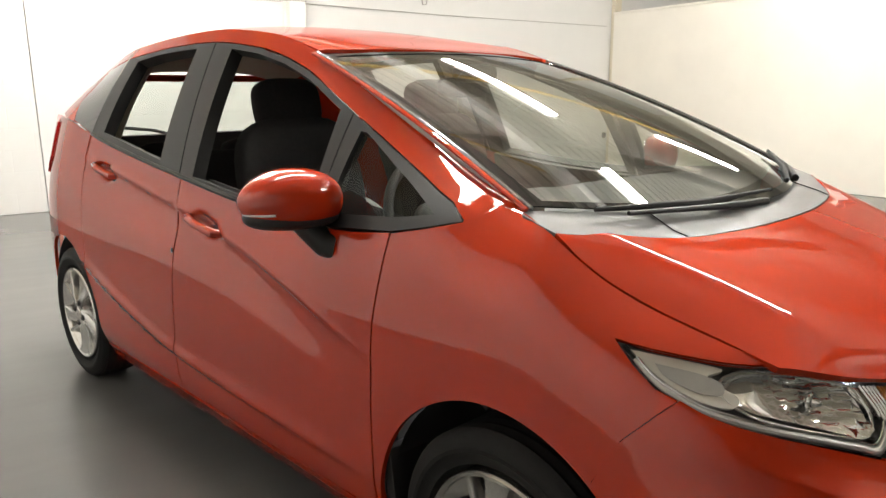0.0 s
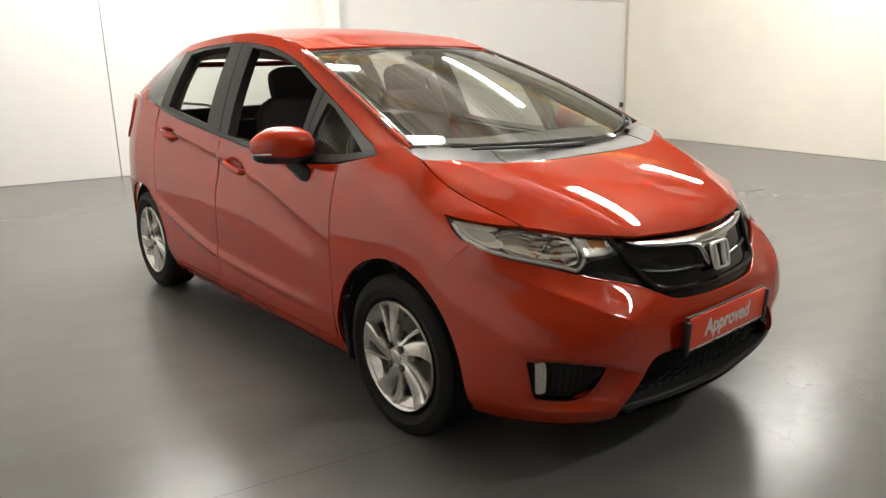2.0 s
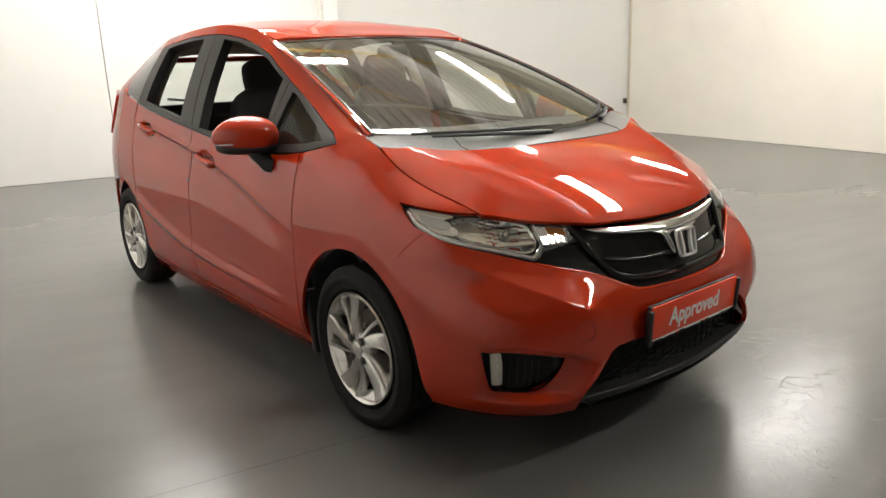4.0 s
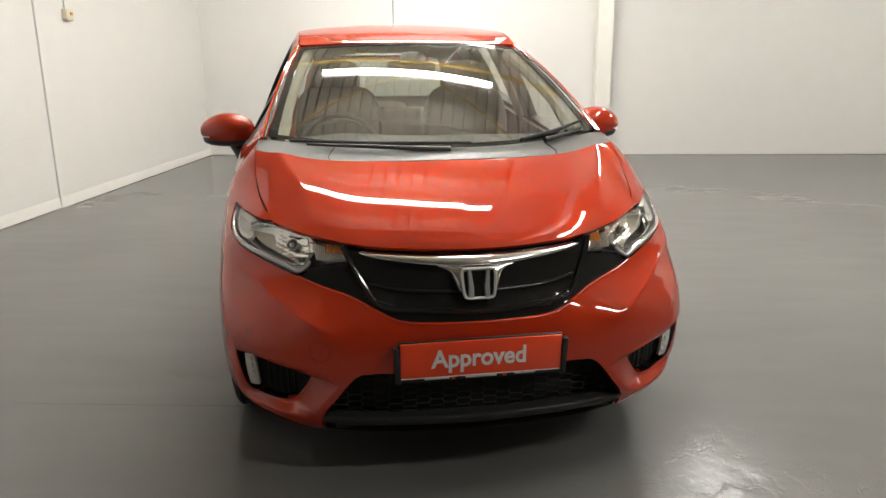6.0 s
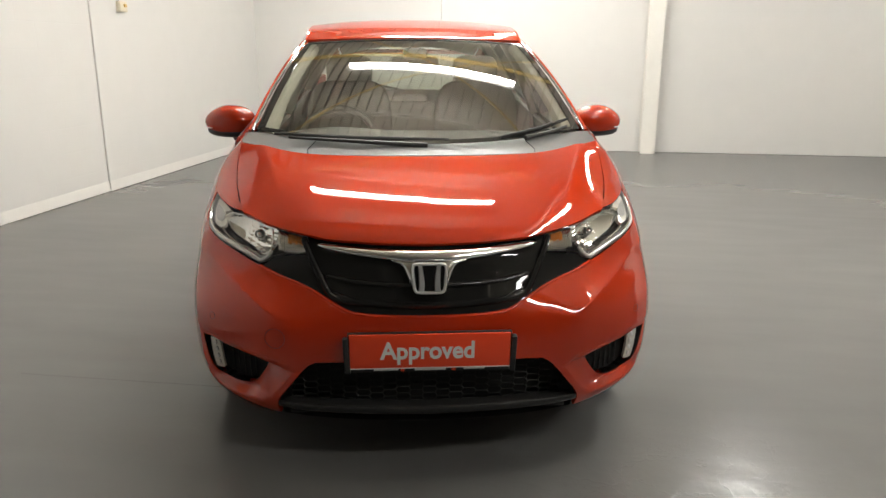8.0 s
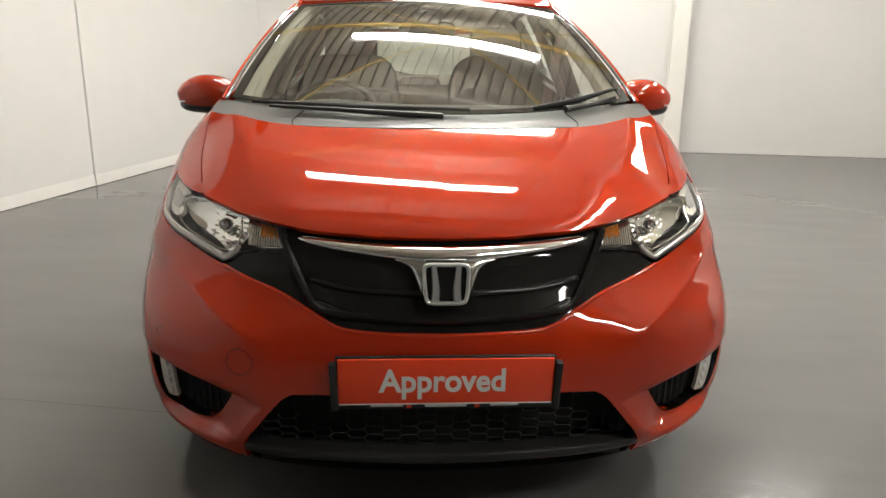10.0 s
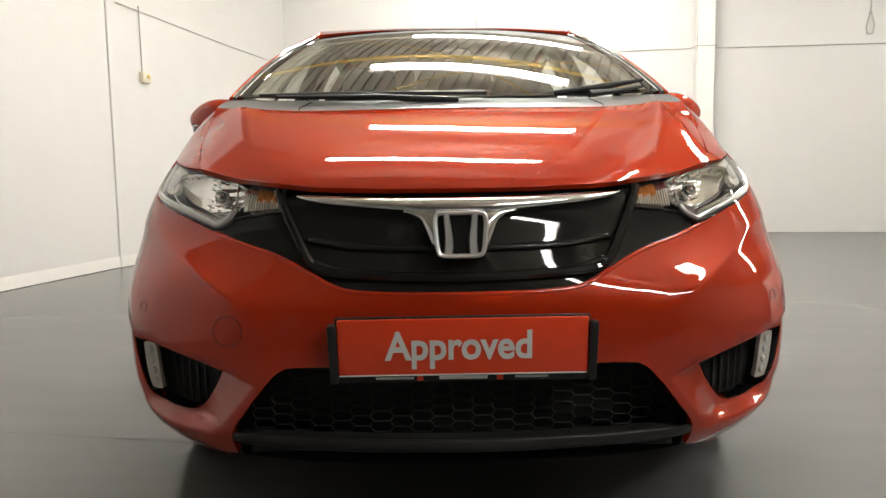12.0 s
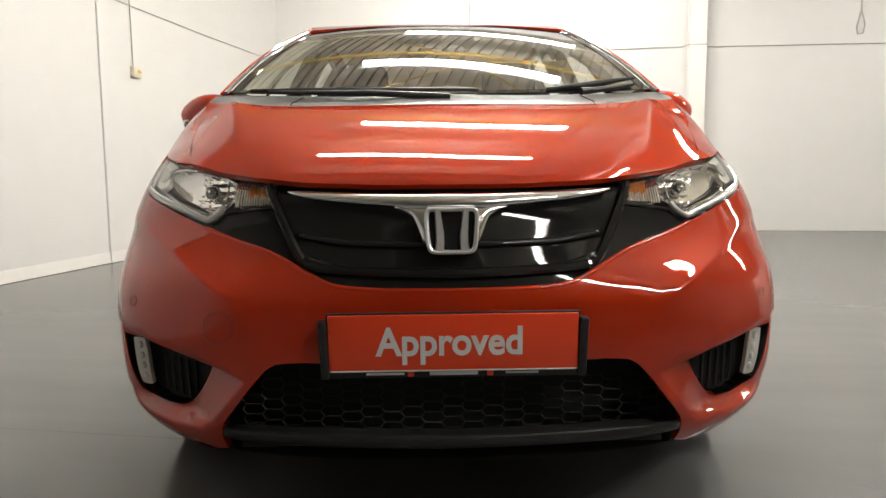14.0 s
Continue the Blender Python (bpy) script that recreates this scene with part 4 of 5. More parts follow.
# badge: a rounded chrome frame on black with two splayed bars
bm = bmesh.new()
frame_pts = spline([(0.0, 0.044), (-0.040, 0.044), (-0.050, 0.034), (-0.049, 0.0), (-0.045, -0.033), (-0.035, -0.043), (0.0, -0.044), (0.035, -0.043), (0.045, -0.033), (0.049, 0.0), (0.050, 0.034), (0.040, 0.044), (0.0, 0.044)], 6)[:-1]
tube(bm, [(a * 1.00, -0.002, b * 0.98) for a, b in frame_pts], 0.0048, 8, True)
for s in (1, -1):
    rows = []
    for xa, xb, z in ((0.0225, 0.0350, 0.043), (0.0185, 0.0335, 0.015), (0.0150, 0.0325, -0.008), (0.0150, 0.0330, -0.026), (0.0165, 0.0350, -0.043)):
        rows.append([bm.verts.new((s * x, y, z)) for x, y in ((xa, 0.004), (xa + 0.002, -0.006), (xb - 0.002, -0.006), (xb, 0.004))])
    for p, q in zip(rows, rows[1:]):
        for j in range(4):
            bm.faces.new((p[j], p[(j + 1) % 4], q[(j + 1) % 4], q[j]))
bmesh.ops.recalc_face_normals(bm, faces=bm.faces)
badge_at = pose(0, body(0, 0.675)[1] - 0.022, 0.675, -14)
badge = part("badge", bm, BADGE_METAL, car, "chrome badge frame", loc=badge_at)
mesh_part("badge_ground", [(a, 0.004, b) for a, b in frame_pts] + [(a, 0.02, b) for a, b in frame_pts], [tuple(range(len(frame_pts)))] + [(i, (i + 1) % len(frame_pts), len(frame_pts) + (i + 1) % len(frame_pts), len(frame_pts) + i) for i in range(len(frame_pts))], BLACK_GLOSS, badge, smooth=False)

# lower grille with honeycomb, and the dark lip
half = qx((0.0, 0.44), (0.42, 0.44), (0.56, 0.34), (0.58, 0.20), (0.0, 0.20))
half[0], half[-1] = (0.0, 0.44), (0.0, 0.20)
lower = sheet("lower_grille", mirrored(half), body, GRILLE_BLACK, car, step=0.05, thick=0.01, sink=0.085, label="black lower grille opening")
bm = bmesh.new()
for row in range(8):
    for i in range(-11, 12):
        x, z = 0.042 * i, 0.250 + 0.023 * row + (0.0115 if i % 2 else 0)
        if abs(x) < 0.46 - max(0, (z - 0.28)) * 0.9:
            p = body(q_at(x=max(abs(x), 0.001), z=z), z)
            tube(bm, [(x + a, p[1] + 0.062, z + b) for a, b in ((0.0245, 0), (0.0165, 0.011), (-0.0165, 0.011), (-0.0245, 0), (-0.0165, -0.011), (0.0165, -0.011))], 0.0021, 4, True)
part("honeycomb", bm, GRILLE_BLACK, lower, "black honeycomb mesh")
lip_rows = [(0.0, 0.264, 0.236), (0.3, 0.265, 0.237), (0.44, 0.266, 0.240), (0.478, 0.266, 0.244)]
nose_bar("front_lip", lip_rows, 0.012, LIP_GREY, car, "dark grey plastic lip")
nose_bar("under_tray", [(0.0, 0.262, 0.205), (0.4, 0.262, 0.205), (0.47, 0.255, 0.205)], -0.07, BLACK_MATT, car)

# plate
PL = pose(0.0, 0.030, 0.461, 4)
plate = part("show_plate", box(bmesh.new(), 0.49, 0.008, 0.112, pose(0, 0, 0), 0.003), PLATE_RED, car, "red dealer plate with white lettering", loc=PL)
part("plate_edge", box(bmesh.new(), 0.492, 0.009, 0.003, pose(0, -0.0005, -0.0565), 0.001), PLATE_WHITE, plate)
part("plate_backing", box(bmesh.new(), 0.50, 0.012, 0.132, pose(0, 0.0105, -0.008), 0.003), BLACK_SATIN, plate, "black plate surround")
for s in (-1, 1):
    part("plate_clip", box(bmesh.new(), 0.017, 0.022, 0.118, pose(s * 0.2535, 0.0, -0.012, 0, 2 * s), 0.004), BLACK_SATIN, plate, "black plate end clip")
txt = bpy.data.curves.new("lettering", "FONT")
txt.body, txt.size, txt.align_x, txt.align_y, txt.extrude, txt.offset = "Approved", 0.079, "CENTER", "CENTER", 0.0006, 0.0019
tmp = new("lettering_source", txt)
bpy.context.view_layer.update()
me = bpy.data.meshes.new_from_object(tmp.evaluated_get(bpy.context.evaluated_depsgraph_get()))
bpy.data.objects.remove(tmp)
me.materials.clear()
me.materials.append(PLATE_WHITE)
word = new("lettering", me)
word.parent = plate
word.matrix_basis = pose(-0.007, -0.0052, 0.0, 90) @ Matrix.Diagonal((0.90, 1, 1, 1))
tagged(word, "white word Approved")
for x, w, h in ((-0.135, 0.075, 0.004), (0.0, 0.095, 0.0065), (0.135, 0.065, 0.004)):
    part("print_bar", box(bmesh.new(), w, 0.002, h, pose(x, 0.0035, -0.065)), PLATE_WHITE, plate, "small white print line")
for x in (-0.085, 0.072):
    part("print_mark", box(bmesh.new(), 0.012, 0.002, 0.011, pose(x, 0.0035, -0.065)), PLATE_RED, plate, "small red print mark")

# bonnet
edge = spline([(x, y) for x, z, y in nose_edge[:-1]] + [(0.6105, 0.397)], 6)
side = [(seam_x(y) - GAP, y) for y in np.linspace(0.42, 0.80, 12)]
rear = spline(rear_edge[::-1], 6)
bonnet = sheet("bonnet", mirrored(edge + side + rear), hood_at, PAINT, car, step=0.022, thick=0.016, heart=(0, 1, 0), label="orange-red bonnet with raised side folds", e=0.012, lines=[[(s * (fold_x(y) + d), y) for y in np.linspace(0.36, 0.72, 22)] for s in (-1, 1) for d in (-0.016, 0.0, 0.014)])

# cowl and windscreen
def cowl_at(x, y):
    t = abs(x) / 0.66
    return (x, y, 0.9725 + 0.032 * ((y - 0.612 - 0.20 * t**1.8) / 0.10) + 0.030 * t**2)


half = [(a, b + 0.002) for a, b in rear[::-1]] + spline([(0.688, 0.86), (0.668, 0.905), (0.5, 0.83), (0.25, 0.745), (0.0, 0.722)], 5)
cowl = sheet("cowl", mirrored(half), cowl_at, GREY_PLASTIC, car, step=0.04, thick=0.02, heart=(0, 1, 0), label="weathered grey plastic cowl panel")
for s in (-1, 1):
    part("cowl_joint", tube(bmesh.new(), [Vector(cowl_at(s * x, y)) + Vector((0, 0, 0.001)) for x, y in ((0.42, 0.672), (0.425, 0.70), (0.40, 0.77))], 0.0016, 5), BLACK_MATT, cowl)
ring = spline([(-0.985, 0.015), (-0.5, -0.01), (0, -0.015), (0.5, -0.01), (0.985, 0.015)], 6) + spline([(0.985, 0.02), (0.985, 0.5), (0.985, 0.96)], 6) + spline([(0.975, 0.985), (0.5, 0.992), (0, 0.995), (-0.5, 0.992), (-0.975, 0.985)], 6) + spline([(-0.985, 0.96), (-0.985, 0.5), (-0.985, 0.02)], 6)
screen = sheet("windscreen", ring, screen_at, GLASS, car, step=0.09, thick=0.0, heart=(0, 2, 0), label="clear windscreen under a light film of dust")
screen.visible_shadow = False
hole = [(a * 0.953, 0.022 + b * 0.955) for a, b in ring]
sheet("screen_border", ring, screen_at, BLACK_GLOSS, car, holes=[hole], step=0.05, thick=0.003, sink=-0.002, heart=(0, 2, 0), label="black windscreen border")
for s in (-1, 1):
    pts = [Vector(screen_at(s * 1.0, v)) + Vector((s * 0.003, -0.003, 0.004)) for v in np.linspace(0.0, 1.0, 16)]
    part("screen_trim", tube(bmesh.new(), pts, 0.0055, 8), POLISHED, car, "polished grey screen edge strip")
    pts = [p + Vector((s * 0.012, 0.004, -0.002)) for p in pts]
    part("pillar_gutter", tube(bmesh.new(), pts, 0.006, 8), PAINT, car)

# roof
half = [(0.0, 1.742)] + [(0.2, 1.749), (0.4, 1.775), (0.535, 1.806)] + [(rail_x(y) - 0.012, y) for y in np.linspace(1.85, 3.62, 20)] + [(0.3, 3.70), (0.0, 3.72)]
roof = sheet("roof", mirrored(half), roof_at, PAINT, car, step=0.06, thick=0.012, heart=(0, 2.5, 0), label="orange-red roof", e=0.02)

top_line = curve((0.95, 0.030), (1.1, 0.053), (1.5, 0.055), (1.9, 0.047), (2.3, 0.041), (2.7, 0.038), (3.1, 0.040), (3.5, 0.046))
frame_top = lambda y: rail_z(y) - top_line(y)
for s in (1, -1):
    # front wing
    arcp = arc(*ARCH_F[:2], ARCH_F[2], 128, -12, 30)
    seam = [(y, seam_z(y) - GAP) for y in np.linspace(0.885, 0.405, 16)]
    lamp_edge = [(0.43, 0.818), (0.50, 0.827), (0.57, 0.836), (0.632, 0.846), (0.585, 0.809), (0.54, 0.780), (0.5022, 0.7685)]
    loop = [(0.5265, 0.743), (0.5505, 0.716), (0.5745, 0.69)] + arcp + [(1.215, 0.205), (1.228, 0.32), (1.232, 0.55), (1.225, 0.75), (1.205, 0.90), (1.196, 0.962)] + [(1.1, 0.983), (1.02, 1.003), (0.955, 1.040), (0.90, 1.030)] + seam + lamp_edge
    sheet("front_wing", loop, flank, PAINT, car, step=0.03, side=s, thick=0.014, label="orange-red front wing", e=0.010)
    for cy, cz, r in (ARCH_F, ARCH_R):
        arch = arc(cy, cz, r + 0.004, -14, 194, 30)
        vs = [(-s * x, y, z) for x in (0.775, 0.56) for y, z in arch] + [(-s * 0.56, cy, cz)]
        fs = [(i, i + 1, i + 32, i + 31) for i in range(30)] + [(31 + i, 32 + i, 62) for i in range(30)]
        mesh_part("wheel_arch_liner", vs, fs, BLACK_MATT, car, "black wheel arch liner")
    part("mud_flap", box(bmesh.new(), 0.13, 0.035, 0.26, pose(-s * 0.735, 1.20, 0.305, -8), 0.012), BLACK_SATIN, car, "black mud flap")
    # doors
    beltpts = lambda a, b, n=10: [(y, belt(y) - 0.002) for y in np.linspace(a, b, n)]
    loop = [(1.233, 0.255), (1.237, 0.55), (1.230, 0.75), (1.210, 0.90), (1.201, 0.963)] + beltpts(1.22, 2.245) + [(2.256, 0.75), (2.29, 0.36), (2.287, 0.262)]
    cup_line = lambda y, z, k: [(y + k * 0.095 * math.cos(t), z - 0.004 + k * 0.032 * math.sin(t) + k * 0.0114 * math.cos(t)) for t in np.linspace(0, 2 * math.pi, 27)]
    creases = lambda a, b, n: [[(y, f(y) + d) for y in np.linspace(a, b, n)] for f in (crease_u, crease_l) for d in (0.014, 0.0, -0.016)]
    door = sheet("front_door", loop, flank, PAINT, car, step=0.022, side=s, thick=0.03, label="orange-red front door with lowered window", lines=creases(1.27, 2.22, 44) + [cup_line(2.06, 0.873, 1.0)])
    arcr = arc(*ARCH_R[:2], ARCH_R[2], 178, 138, 14)
    loop = [(2.293, 0.262), (2.296, 0.36), (2.262, 0.75), (2.252, 1.00)] + beltpts(2.26, 3.10) + [(3.135, 0.95), (3.10, 0.75), (3.09, 0.60)] + arcr[::-1] + [(2.98, 0.262)]
    rdoor = sheet("rear_door", loop, flank, PAINT, car, step=0.024, side=s, thick=0.03, label="orange-red rear door with lowered window", lines=creases(2.32, 2.80, 22) + [cup_line(2.93, 0.975, 1.0)])
    sheet("sill", [(1.216, 0.175), (1.220, 0.250), (2.985, 0.257), (3.00, 0.185)], flank, PAINT, car, step=0.05, side=s, thick=0.03, label="orange-red sill")
    arcq = arc(*ARCH_R[:2], ARCH_R[2], 136, 0, 24)
    loop = arcq + [(3.80, 0.25), (3.93, 0.30), (3.985, 0.5), (3.985, 0.8), (3.94, 1.02), (3.87, 1.10), (3.74, 1.155)] + [(y, belt(y) - 0.002) for y in np.linspace(3.6, 3.12, 8)] + [(3.14, 0.95), (3.105, 0.75), (3.096, 0.60)]
    sheet("rear_quarter", loop, flank, PAINT, car, step=0.04, side=s, thick=0.014, label="orange-red rear quarter panel")
    sheet("tail_lamp", [(3.66, 1.14), (3.70, 0.98), (3.80, 0.90), (3.93, 0.90), (3.92, 1.04), (3.82, 1.17)], flank, RED_LENS, car, step=0.04, side=s, thick=0.02, sink=-0.010, label="red tail lamp")
    # A pillar and roof rail
    ys = np.linspace(0.955, 3.60, 46)
    loop = [(y, rail_z(y)) for y in ys] + [(y, frame_top(y) if y < 3.3 else frame_top(3.3) + (y - 3.3) * -0.35) for y in ys[::-1] if y > 1.06] + [(1.02, 1.006)]
    sheet("roof_rail", loop, house, PAINT, car, step=0.035, side=s, thick=0.02, label="orange-red A pillar and roof rail")
    # patch that carries the foot of the pillar into the wing
    steps = np.linspace(0, 1, 9)
    wing_edge = [Vector(flank(1.022 - 0.067 * t, 1.001 + 0.037 * t)) for t in steps]
    rail_edge = [Vector(house(1.022 - 0.067 * t, 1.008 + (rail_z(0.955) - 1.008) * t)) for t in steps]
    cols = [[(a + (b - a) * k) for a, b in zip(wing_edge, rail_edge)] for k in np.linspace(-0.08, 1.08, 7)]
    vs = [(v.x * s, v.y, v.z) for c in cols for v in c] + [(v[0] * s, v[1], v[2]) for v in (flank(0.90, 1.029), flank(0.925, 1.034))]
    fs = [(i * 9 + j, i * 9 + j + 1, i * 9 + j + 10, i * 9 + j + 9) for i in range(6) for j in range(8)]
    fs += [(9 * i + 8, 63, 9 * i + 17) for i in range(6)] + [(8, 64, 63)]
    bm = bmesh.new()
    bv = [bm.verts.new(v) for v in vs]
    for f in fs:
        bm.faces.new([bv[i] for i in f])
    part("pillar_foot", bm, PAINT, car)
    # quarter light ahead of the door
    q_out = [(1.022, 1.004), (1.10, 0.987), (1.20, 0.967), (1.43, 0.949), (1.488, 0.951), (1.518, frame_top(1.518) - 0.003)] + [(y, frame_top(y) - 0.003) for y in (1.4, 1.3, 1.2, 1.12, 1.07)]
    q_in = [(1.10, 1.012), (1.20, 0.996), (1.42, 0.980), (1.455, 0.985), (1.462, 1.175), (1.44, 1.172), (1.3, 1.103), (1.2, 1.059)]
    qf = sheet("quarter_light", q_out, house, BLACK_SATIN, car, holes=[q_in], step=0.03, side=s, thick=0.03, label="black front quarter window surround")
    g = sheet("pane", q_in, house, SIDE_GLASS, qf, step=0.05, side=s, thick=0.0, sink=0.008, label="grey quarter glass")
    g.visible_shadow = False
    # window frames
    f_out = [(1.492, 0.952)] + [(y, belt(y) + 0.002) for y in (1.7, 1.9, 2.1, 2.262)] + [(2.335, frame_top(2.335) - 0.003)] + [(y, frame_top(y) - 0.003) for y in (2.2, 2.05, 1.9, 1.75, 1.62, 1.522)]
    f_in = [(1.524, 0.970), (1.8, 0.978), (2.0, 0.994), (2.175, 1.012), (2.215, frame_top(2.215) - 0.019)] + [(y, frame_top(y) - 0.019) for y in (2.05, 1.9, 1.75, 1.65, 1.572)]
    sheet("window_frame", f_out, house, BLACK_SATIN, door, holes=[f_in], step=0.035, side=s, thick=0.045, label="black front window frame")
    r_out = [(2.268, belt(2.268) + 0.002)] + [(y, belt(y) + 0.002) for y in (2.5, 2.8, 3.10)] + [(3.10, frame_top(3.10) - 0.003)] + [(y, frame_top(y) - 0.003) for y in (2.9, 2.7, 2.5, 2.341)]
    r_in = [(2.43, 1.047), (2.7, 1.082), (2.985, 1.120), (2.975, frame_top(2.975) - 0.026)] + [(y, frame_top(y) - 0.021) for y in (2.8, 2.6, 2.46)]
    sheet("window_frame", r_out, house, BLACK_SATIN, rdoor, holes=[r_in], step=0.035, side=s, thick=0.045, label="black rear window frame")
    loop = [(3.106, belt(3.106) + 0.004), (3.25, belt(3.25) + 0.006), (3.36, 1.158), (3.425, 1.235), (3.32, frame_top(3.3) - 0.006), (3.2, frame_top(3.2) - 0.004), (3.106, frame_top(3.106) - 0.004)]
    sheet("rear_quarter_glass", loop, house, material("dark_tinted_glass", (0.05, 0.05, 0.048), 0.05, coat=0.2, spec=0.5) if s > 0 else SIDE_GLASS, car, step=0.06, side=s, thick=0.008, label="dark rear quarter glass")
    sheet("rear_pillar", [(3.36, 1.152), (3.50, 1.168), (3.60, 1.182), (3.565, 1.25), (3.48, 1.31), (3.34, frame_top(3.3) - 0.004), (3.43, 1.235)], house, PAINT, car, step=0.05, side=s, thick=0.02, label="orange-red rear pillar")
    # door handles
    for d, y, z in ((door, *HANDLES[0]), (rdoor, *HANDLES[1])):
        p = Vector(flank(y, z)) + Vector((-0.022, 0, 0))
        bm = bmesh.new()
        pts = [(-s * (k), b, 0.0) for k, b in ((-0.012, 0.100), (0.010, 0.085), (0.017, 0.03), (0.017, -0.03), (0.010, -0.085), (-0.012, -0.100))]
        tube(bm, pts, [0.012, 0.015, 0.014, 0.014, 0.015, 0.012], 10)
        part("handle", bm, PAINT, d, "orange-red pull handle", loc=pose(s * p.x, p.y, p.z, 9))


# ---- the car: lamps, mirrors, wheels, wipers ----
def ellipsoid(sx, sy, sz, m, e1=1.0, e2=1.0, nu=28, nv=16):
    """A rounded block: 1, 1 is an ellipsoid, smaller exponents are squarer."""
    f = lambda w, e: math.copysign(abs(w) ** e, w)
    bm = bmesh.new()
    rings = []
    for j in range(1, nv):
        b = -math.pi / 2 + math.pi * j / nv
        rings.append([bm.verts.new(m @ Vector((sx * f(math.cos(b), e1) * f(math.cos(a), e2), sy * f(math.cos(b), e1) * f(math.sin(a), e2), sz * f(math.sin(b), e1)))) for a in (2 * math.pi * i / nu for i in range(nu))])
    lo, hi = bm.verts.new(m @ Vector((0, 0, -sz))), bm.verts.new(m @ Vector((0, 0, sz)))
    for a, b in zip(rings, rings[1:]):
        for i in range(nu):
            bm.faces.new((a[i], a[(i + 1) % nu], b[(i + 1) % nu], b[i]))
    for i in range(nu):
        bm.faces.new((lo, rings[0][(i + 1) % nu], rings[0][i]))
        bm.faces.new((hi, rings[-1][i], rings[-1][(i + 1) % nu]))
    return bm


def shrink(loop, k):
    """The outline drawn in towards its middle by k metres."""
    p = np.array(loop)
    out = []
    for i in range(len(p)):
        a, b, c = p[i - 1], p[i], p[(i + 1) % len(p)]
        t = c - a
        n = np.array((-t[1], t[0])) / (np.linalg.norm(t) + 1e-9)
        out.append(b + n * k)
    area = sum(p[i - 1][0] * p[i][1] - p[i][0] * p[i - 1][1] for i in range(len(p)))
    return [tuple(q) for q in (out if area > 0 else [2 * b - o for b, o in zip(p, out)])]


lamp_top = spline(qx((0.388, 0.768), (0.50, 0.790), (0.605, 0.811)) + qy((0.43, 0.815), (0.50, 0.824), (0.57, 0.833), (0.624, 0.840)), 4)
lamp_low = spline(qy((0.582, 0.812), (0.54, 0.783), (0.500, 0.765), (0.455, 0.748)) + qx((0.715, 0.735), (0.63, 0.709), (0.540, 0.681)), 4)
lamp_in = qx((0.515, 0.692), (0.500, 0.706), (0.45, 0.714), (0.376, 0.722))
LAMP = dense(lamp_top + lamp_low + lamp_in, 0.02)


def set_back(p, k):
    """A point of the nose moved straight back into the car by k."""
    v = Vector(p)
    return v + (Vector((0.0, 1.0, 0.62)) - v).normalized() * k


